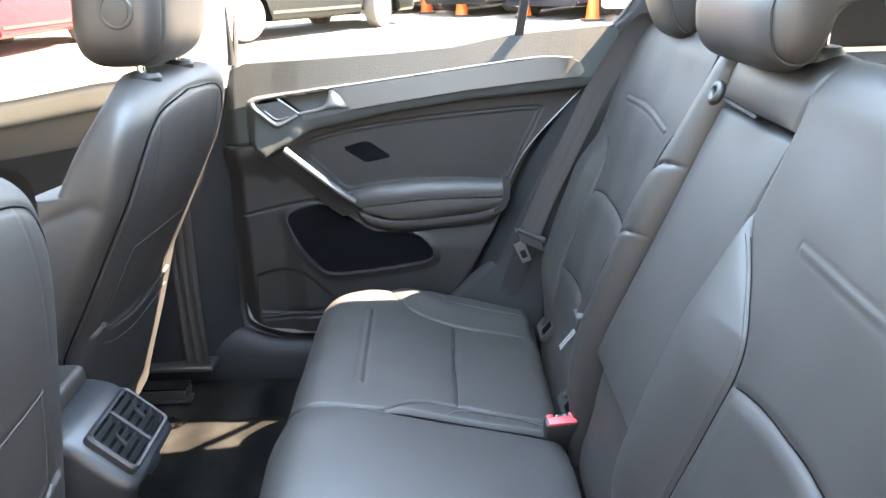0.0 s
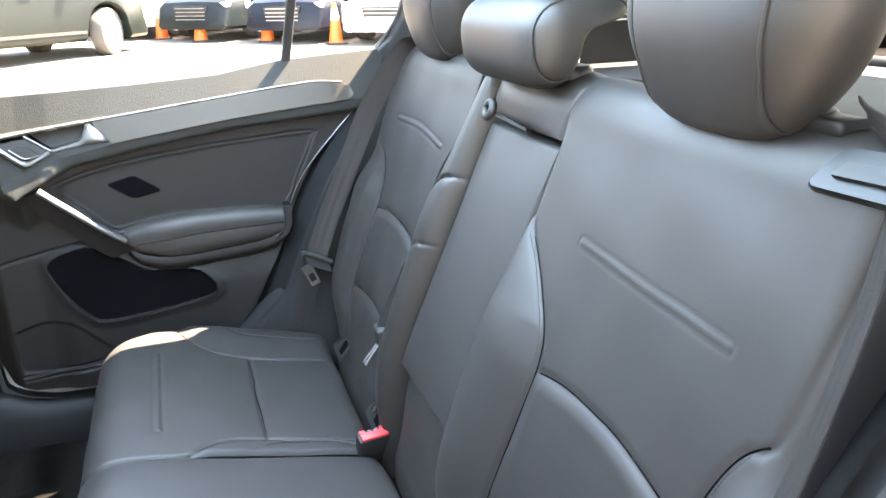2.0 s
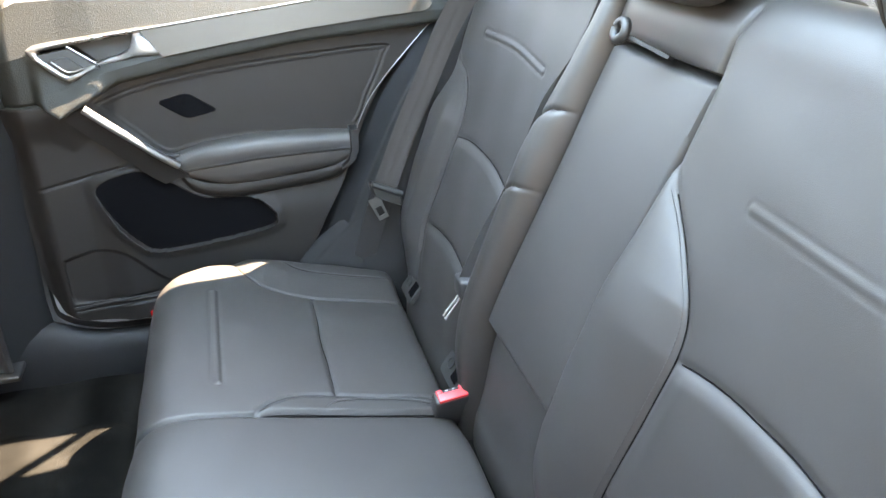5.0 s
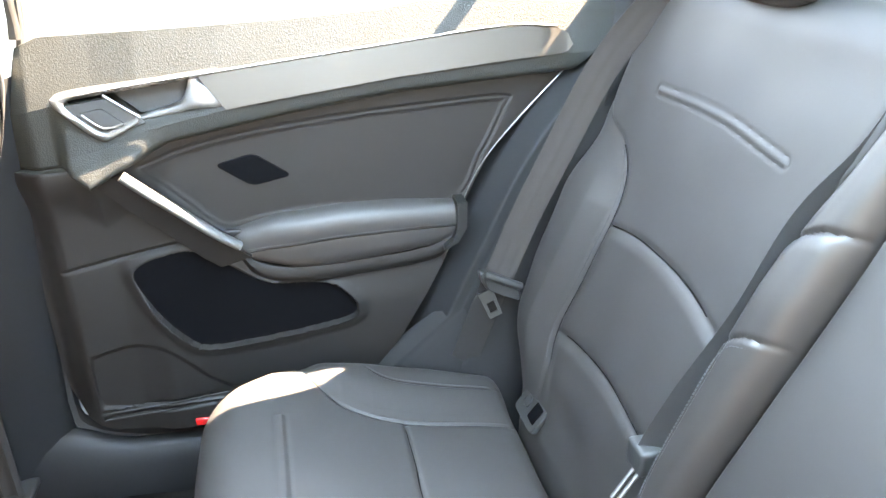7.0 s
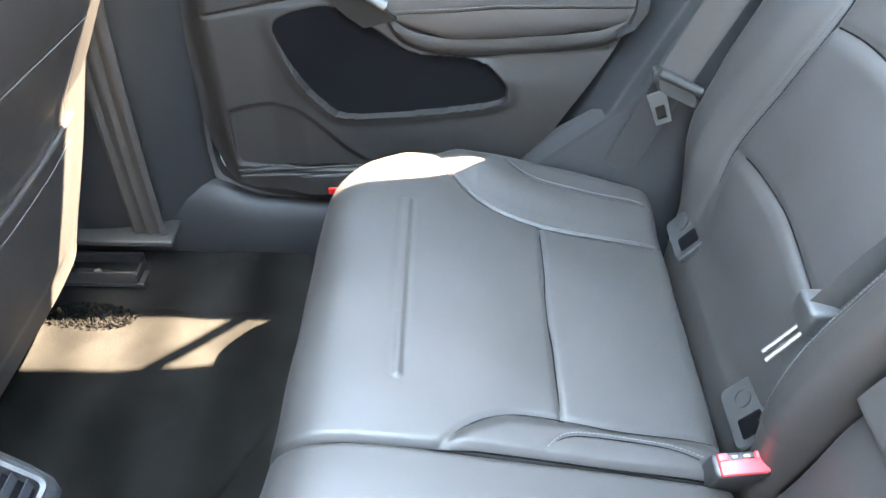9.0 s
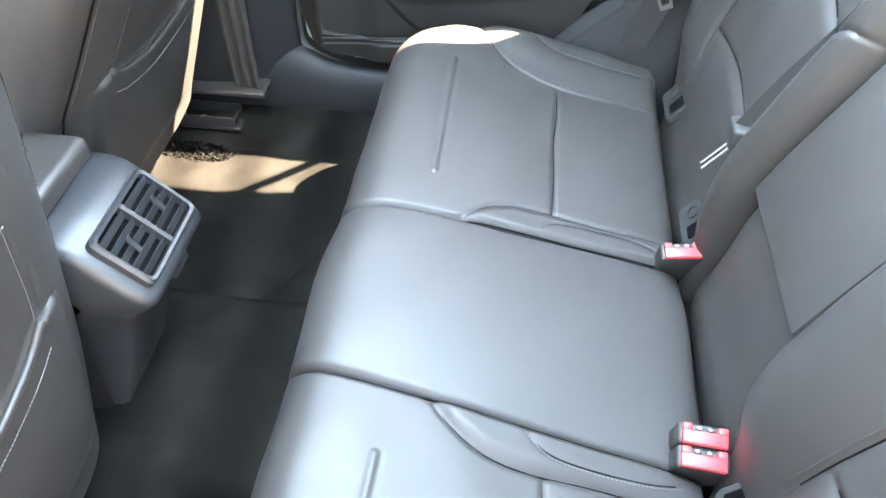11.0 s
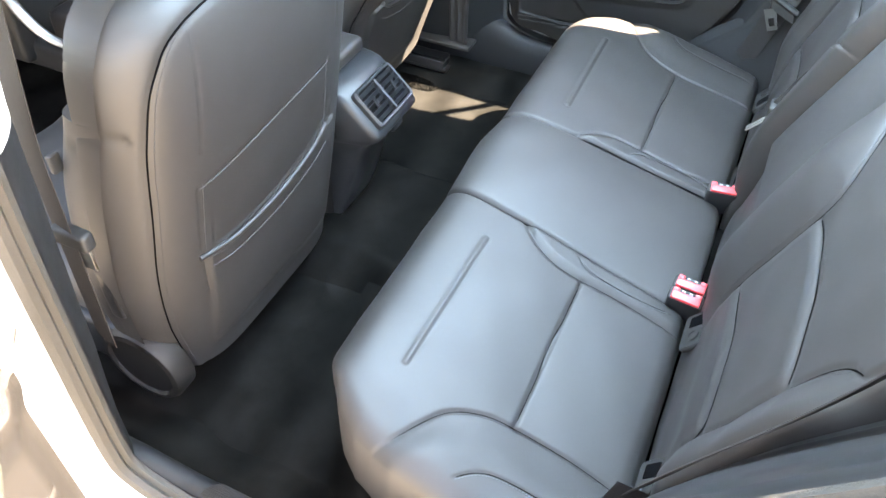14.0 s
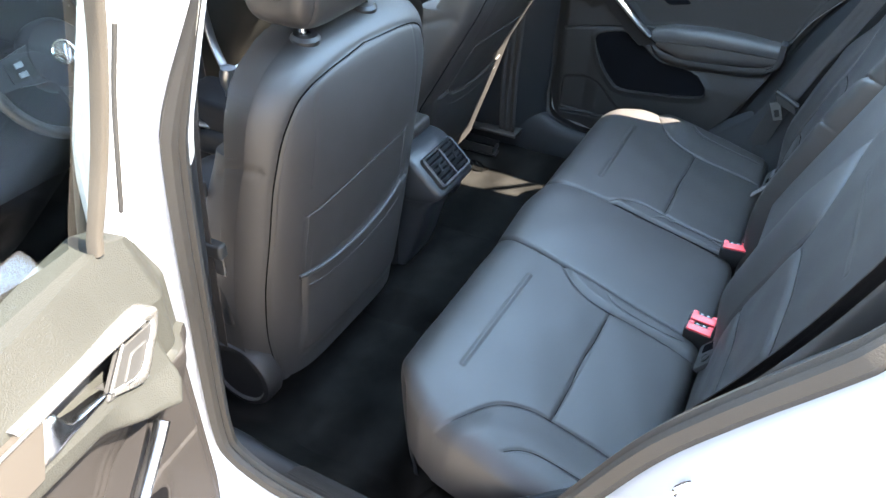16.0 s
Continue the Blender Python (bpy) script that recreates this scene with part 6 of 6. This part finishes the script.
# ---- rear of the cabin ----
for side, n in ((-1, "left"), (1, "right")):
    lean = lambda z: LEAN * max(0.0, z - 1.16)
    # pale lining of the rear post, beside the quarter glass
    P = np.array([[(side * (0.735 - lean(z) - 0.035 * math.sin(u * math.pi * 0.5)), at([(1.18, -0.655), (1.24, -0.712), (1.33, -0.722), (1.42, -0.715), (1.56, -0.655)], z) - u * 0.14, z) for u in np.linspace(0, 1, 10)] for z in np.linspace(1.20, 1.55, 20)])
    tagged(shell("trim_rear_post_" + n, P, LINER, back=(side * 0.03, 0, 0)), "pale cloth-textured lining of the rear roof post", "roof post", kind="structure")
    P = np.array([[(side * (0.72 - lean(z)), y, z) for z in np.linspace(1.50, 1.57, 3)] for y in np.linspace(-0.78, -1.75, 8)])
    tagged(shell("trim_roof_rail_" + n, P, LINER, back=(side * 0.03, 0, 0)), "pale roof rail lining", "trim", kind="structure")
    P = np.array([[(side * 0.70, y, z) for z in np.linspace(0.35, 1.255, 6)] for y in np.linspace(-0.70, -1.75, 8)])
    tagged(shell("wall_cargo_" + n, P, PLASTIC, back=(side * 0.08, 0, 0)), "dark plastic lining of the load bay", "side lining", kind="structure")
    G = np.array([[(side * (0.735 - lean(z)), y, z) for z in np.linspace(1.24, 1.54, 6)] for y in np.linspace(-0.76, -1.42, 8)])
    g = tagged(shell("window_cargo_" + n, G, DARK_GLASS), "dark tinted load-bay side glass", "window", kind="structure")
    tagged(tube("trim_last_post_" + n, [(side * 0.66, -1.44, 1.22), (side * 0.60, -1.50, 1.36), (side * 0.53, -1.58, 1.56)], 0.045, SMOOTH_PLASTIC), "dark lining of the last roof post", "roof post", kind="structure")
P = np.array([[(x, y, 1.165 - 0.01 * (x / 0.7) ** 2) for y in np.linspace(-0.775, -1.60, 8)] for x in np.linspace(-0.70, 0.70, 12)])
tagged(shell("load_cover", P, PLASTIC, back=(0, 0, -0.012)), "dark load-bay cover behind the backrest", "load cover", kind="structure")
G = np.array([[(x, -1.80 + 0.20 * v + 0.04 * (1 - (x / 0.6) ** 2) * -1, 1.15 + 0.41 * v) for v in np.linspace(0, 1, 6)] for x in np.linspace(-0.60, 0.60, 12)])
g = tagged(shell("window_rear", G, DARK_GLASS), "dark tinted tailgate glass", "window", kind="structure")
tagged(block("wall_rear", (-0.72, -1.86, 0.25), (0.72, -1.78, 1.16), 0.02, PLASTIC), "dark lining of the tailgate", "tailgate", kind="structure")

# ---- car park outside ----
def ground_z(x):
    return 0.05 + GROUND_TILT * x


TYRE = material("grey_tyre_rubber", (0.06, 0.058, 0.055), 0.85, grain=120, bump=0.3, stain=0.2)
ALLOY = material("alloy_rim", (0.55, 0.55, 0.55), 0.3, metal=0.9)
CAR_GLASS = material("dark_car_glass", (0.004, 0.005, 0.006), 0.12, spec=0.3)
LAMP = material("headlamp_lens", (0.6, 0.62, 0.64), 0.12, coat=0.8)
ORANGE = material("orange_cone_plastic", (0.75, 0.13, 0.02), 0.5, stain=0.1)
PALE = material("pale_cone_collar", (0.75, 0.70, 0.62), 0.5, stain=0.1)


def parked_car(at_xy, heading, paint, L, W, H, wb, kind, label, steer=0.0):
    """A car whose middle is at at_xy, nose along heading (degrees). kind: 'suv' or 'saloon'."""
    ob = thing("parked_car", (at_xy[0], at_xy[1], ground_z(at_xy[0])), label, "car", "cars outside")
    q = Matrix.Translation(ob.location) @ Matrix.Rotation(radians(heading), 4, "Z")
    T = lambda x, y, z: tuple(q @ Vector((x, y, z)))
    r = 0.38 if kind == "suv" else 0.33
    belt = 0.62 * H
    hood = 0.60 * H if kind == "suv" else 0.56 * H
    front, rear = L / 2, -L / 2
    prof = [(front, 0.50 * hood), (front - 0.06, 0.85 * hood), (front - 0.25, 0.97 * hood), (front - 1.1, hood * 1.05), (0.1, belt), (-1.0, belt), (rear + 0.35, belt * 1.0), (rear + 0.05, belt * 0.95), (rear, 0.5 * belt)]
    lowz = 0.26 if kind == "suv" else 0.20
    st = np.linspace(rear, front, 60)
    rings = []
    for x in st:
        top = at(sorted(prof), x)
        w = W / 2 * (1 - 0.16 * max(0, (abs(x) - L * 0.34) / (L * 0.16)) ** 2)
        cut = lowz
        for ax in (wb / 2, -wb / 2):
            d = abs(x - ax)
            if d < r + 0.06:
                cut = max(cut, math.sqrt((r + 0.06) ** 2 - d * d) + r * 0.98)
        cut = min(cut, top - 0.12)
        rings.append([T(x, sy * a * w, z) for sy, pts in ((1, ((0.0, cut), (0.93, cut), (1.0, cut + 0.05), (1.0, (cut + top) / 2), (0.96, top - 0.08), (0.80, top), (0.0, top + 0.02))), (-1, ((0.80, top), (0.96, top - 0.08), (1.0, (cut + top) / 2), (1.0, cut + 0.05), (0.93, cut)))) for a, z in pts])
    under(loft("body", rings, paint, angle=35), ob)
    gp = [(rear + (0.15 if kind == "suv" else 0.9), belt - 0.02), (rear + (0.45 if kind == "suv" else 1.35), H - 0.03), (-0.2, H), (0.35, H - 0.06), (front - 1.25, belt + 0.0)]
    gl = smooth_line(gp, 0.15)
    rings = [[T(x, s * W / 2 * k, z) for s, k, z in ((1, 0.93, belt - 0.03), (1, 0.74, zt), (-1, 0.74, zt), (-1, 0.93, belt - 0.03))] for x, zt in gl]
    under(loft("greenhouse", rings, CAR_GLASS, angle=30), ob)
    under(loft("roof", [[T(x, s * W / 2 * k, z) for s, k, z in ((1, 0.78, zt - 0.03), (1, 0.70, zt + 0.015), (-1, 0.70, zt + 0.015), (-1, 0.78, zt - 0.03))] for x, zt in gl[len(gl) // 5: -len(gl) // 5]], paint, angle=30), ob)
    for i, ax in enumerate((wb / 2, -wb / 2)):
        for s in (1, -1):
            turn = Matrix.Rotation(radians(steer if i == 0 else 0), 4, "Z")
            wq = q @ Matrix.Translation((ax, s * (W / 2 - 0.12), r)) @ turn
            c, ax3 = wq @ Vector((0, 0, 0)), (wq.to_3x3() @ Vector((0, s, 0)))
            w = under(lathe("wheel", [(r * 0.70, -0.11), (r * 0.96, -0.11), (r, -0.08), (r, 0.08), (r * 0.96, 0.11), (r * 0.72, 0.115), (r * 0.70, 0.10), (r * 0.69, 0.02), (0.02, 0.0)], c, ax3, TYRE, n=36), ob)
            rim = lathe("rim", [(r * 0.72, 0.105), (r * 0.70, 0.118), (r * 0.64, 0.105), (r * 0.62, 0.03), (0.03, 0.03)], c, ax3, ALLOY, w, n=36)
            up = wq.to_3x3() @ Vector((0, 0, 1))
            fw = wq.to_3x3() @ Vector((1, 0, 0))
            for k in range(10):
                a = 2 * math.pi * k / 10
                d = fw * math.cos(a) + up * math.sin(a)
                t = ax3.cross(d)
                loft("spoke", [[c + d * rr + t * ww * e + ax3 * h for e, h in ((-1, 0.06), (1, 0.06), (1, 0.105), (-1, 0.105))] for rr, ww in ((0.03, 0.022), (r * 0.66, 0.014))], ALLOY, w)
            for ch in w.children:
                ch.matrix_parent_inverse = Matrix.Identity(4)
    for s in (1, -1):
        under(loft("headlight", [[T(front - 0.10 - d, s * (W / 2) * y, z) for y, z in ((0.50, hood * 0.70), (0.88, hood * 0.76), (0.90, hood * 0.90), (0.55, hood * 0.82))] for d in (0.12, -0.02)], LAMP), ob)
        under(loft("air_intake", [[T(front - 0.06 - d, s * (W / 2) * y, z) for y, z in ((0.52, hood * 0.30), (0.86, hood * 0.32), (0.84, hood * 0.44), (0.55, hood * 0.42))] for d in (0.12, -0.035)], RUBBER), ob)
        under(loft("mirror", [[T(0.75 - d * 0.16, s * (W / 2 + 0.02 + e), belt + 0.06 + z) for e, z in ((0, -0.06), (0.17, -0.05), (0.18, 0.06), (0.02, 0.07))] for d in (0, 0.6)], paint), ob)
    under(loft("grille", [[T(front - 0.03 - d, (W / 2) * y, z) for y, z in ((-0.36, hood * 0.42), (0.36, hood * 0.42), (0.42, hood * 0.78), (-0.42, hood * 0.78))] for d in (0.12, -0.025)], RUBBER), ob)
    for k in range(4):
        z = hood * (0.47 + 0.085 * k)
        under(loft("grille_bar", [[T(front + 0.005 - d, (W / 2) * y, z + e) for y, e in ((-0.37, 0), (0.37, 0), (0.37, 0.014), (-0.37, 0.014))] for d in (0.02, -0.006)], ALLOY), ob)
    for s in (1, -1):
        for x0 in ((-0.15, -1.05) if kind == "suv" else (-0.1,)):
            under(loft("door_handle", [[T(x0 + d, s * (W / 2 * 1.0 + e), belt - 0.14 + z) for e, z in ((-0.02, 0), (0.025, 0), (0.025, 0.03), (-0.02, 0.03))] for d in (0, 0.2)], ALLOY), ob)
        under(loft("sill_strip", [[T(d, s * (W / 2 * 1.0 + e), lowz + 0.12 + z) for e, z in ((-0.03, 0), (0.012, 0), (0.012, 0.05), (-0.03, 0.05))] for d in (-wb / 2 + 0.5, wb / 2 - 0.5)], RUBBER), ob)
    return ob


def paint(name, c, rough=0.35):
    return material(name, c, rough, coat=0.0, spec=0.25, stain=0.03)


def cone(x, y, h=0.72):
    ob = thing("traffic_cone", (x, y, ground_z(x)), "orange traffic cone with pale collar on the asphalt", "traffic cone", "traffic cones")
    z = ground_z(x)
    under(block("base", (x - 0.18, y - 0.18, z), (x + 0.18, y + 0.18, z + 0.03), 0.006, RUBBER), ob)
    under(lathe("cone", [(0.14, 0.03), (0.125, 0.06), (0.082, h * 0.55), (0.080, h * 0.56), (0.055, h * 0.80), (0.032, h), (0.026, h), (0.001, h - 0.01)], (x, y, z), (0, 0, 1), ORANGE, n=24), ob)
    under(lathe("collar", [(0.079, h * 0.58), (0.081, h * 0.585), (0.054, h * 0.86), (0.052, h * 0.86)], (x, y, z), (0, 0, 1), PALE, n=24), ob)
    return ob


def place(wheel_xy, heading, wb, W, front=True, left=True):
    """Middle of a car of which one wheel stands at wheel_xy."""
    c, s = math.cos(radians(heading)), math.sin(radians(heading))
    a, b = (wb / 2 if front else -wb / 2), ((W / 2 - 0.06) if left else -(W / 2 - 0.06))
    return wheel_xy[0] - (c * a - s * b), wheel_xy[1] - (s * a + c * b)


parked_car(place((13.21, 0.76), -44.2, 2.82, 1.95, True, False), -44.2, paint("dark_green_paint", (0.003, 0.0045, 0.004)), 4.7, 1.95, 1.80, 2.82, "suv", "dark green sport utility vehicle with its front wheels turned", steer=22)
parked_car(place((9.73, 6.05), 172, 2.7, 1.85), 172, paint("red_paint", (0.42, 0.015, 0.02)), 4.55, 1.85, 1.68, 2.7, "suv", "red sport utility vehicle with grey lower sills")
ROW = [((17.6, 1.26), (0.72, 0.72, 0.73), "white"), ((16.36, -0.30), (0.66, 0.67, 0.68), "silver white"), ((15.1, -1.86), (0.006, 0.009, 0.011), "blue-grey"), ((13.85, -3.42), (0.0025, 0.004, 0.010), "navy blue"), ((12.6, -4.98), (0.70, 0.70, 0.70), "white"), ((11.35, -6.54), (0.30, 0.31, 0.32), "grey"), ((10.1, -8.1), (0.03, 0.03, 0.03), "black")]
for xy, col, word in ROW:
    parked_car(place(xy, 141, 2.75, 1.80), 141, paint(word.replace(" ", "_") + "_paint", col), 4.7, 1.80, 1.42, 2.75, "saloon", word + " saloon parked nose-out behind the traffic cones")
for xy in ((16.36, 0.84), (15.89, -0.04), (14.97, -0.75), (14.2, -1.94), (13.14, -3.04), (12.2, -4.4)):
    cone(*xy)
# low hedge and bank behind the far row of cars
HEDGE = material("hedge_leaves", (0.06, 0.10, 0.03), 0.8, grain=8, bump=0.6, stain=0.4, patch=3)
rng = np.random.default_rng(4)
verts, faces = [], []
for _ in range(9000):
    u = rng.random() * 46 - 14
    p = np.array((27.0 - u * 0.55 + rng.normal(0, 0.5), -10 + u * 0.9, 0.6 + 2.6 * rng.random() ** 0.8))
    a, b = rng.normal(0, 0.16, 3), rng.normal(0, 0.10, 3)
    k = len(verts)
    verts += [p - a, p + b, p + a, p - b]
    faces.append((k, k + 1, k + 2, k + 3))
tagged(raw("hedge", verts, faces, HEDGE), "sunlit green hedge behind the parked cars", "hedge", kind="stuff")

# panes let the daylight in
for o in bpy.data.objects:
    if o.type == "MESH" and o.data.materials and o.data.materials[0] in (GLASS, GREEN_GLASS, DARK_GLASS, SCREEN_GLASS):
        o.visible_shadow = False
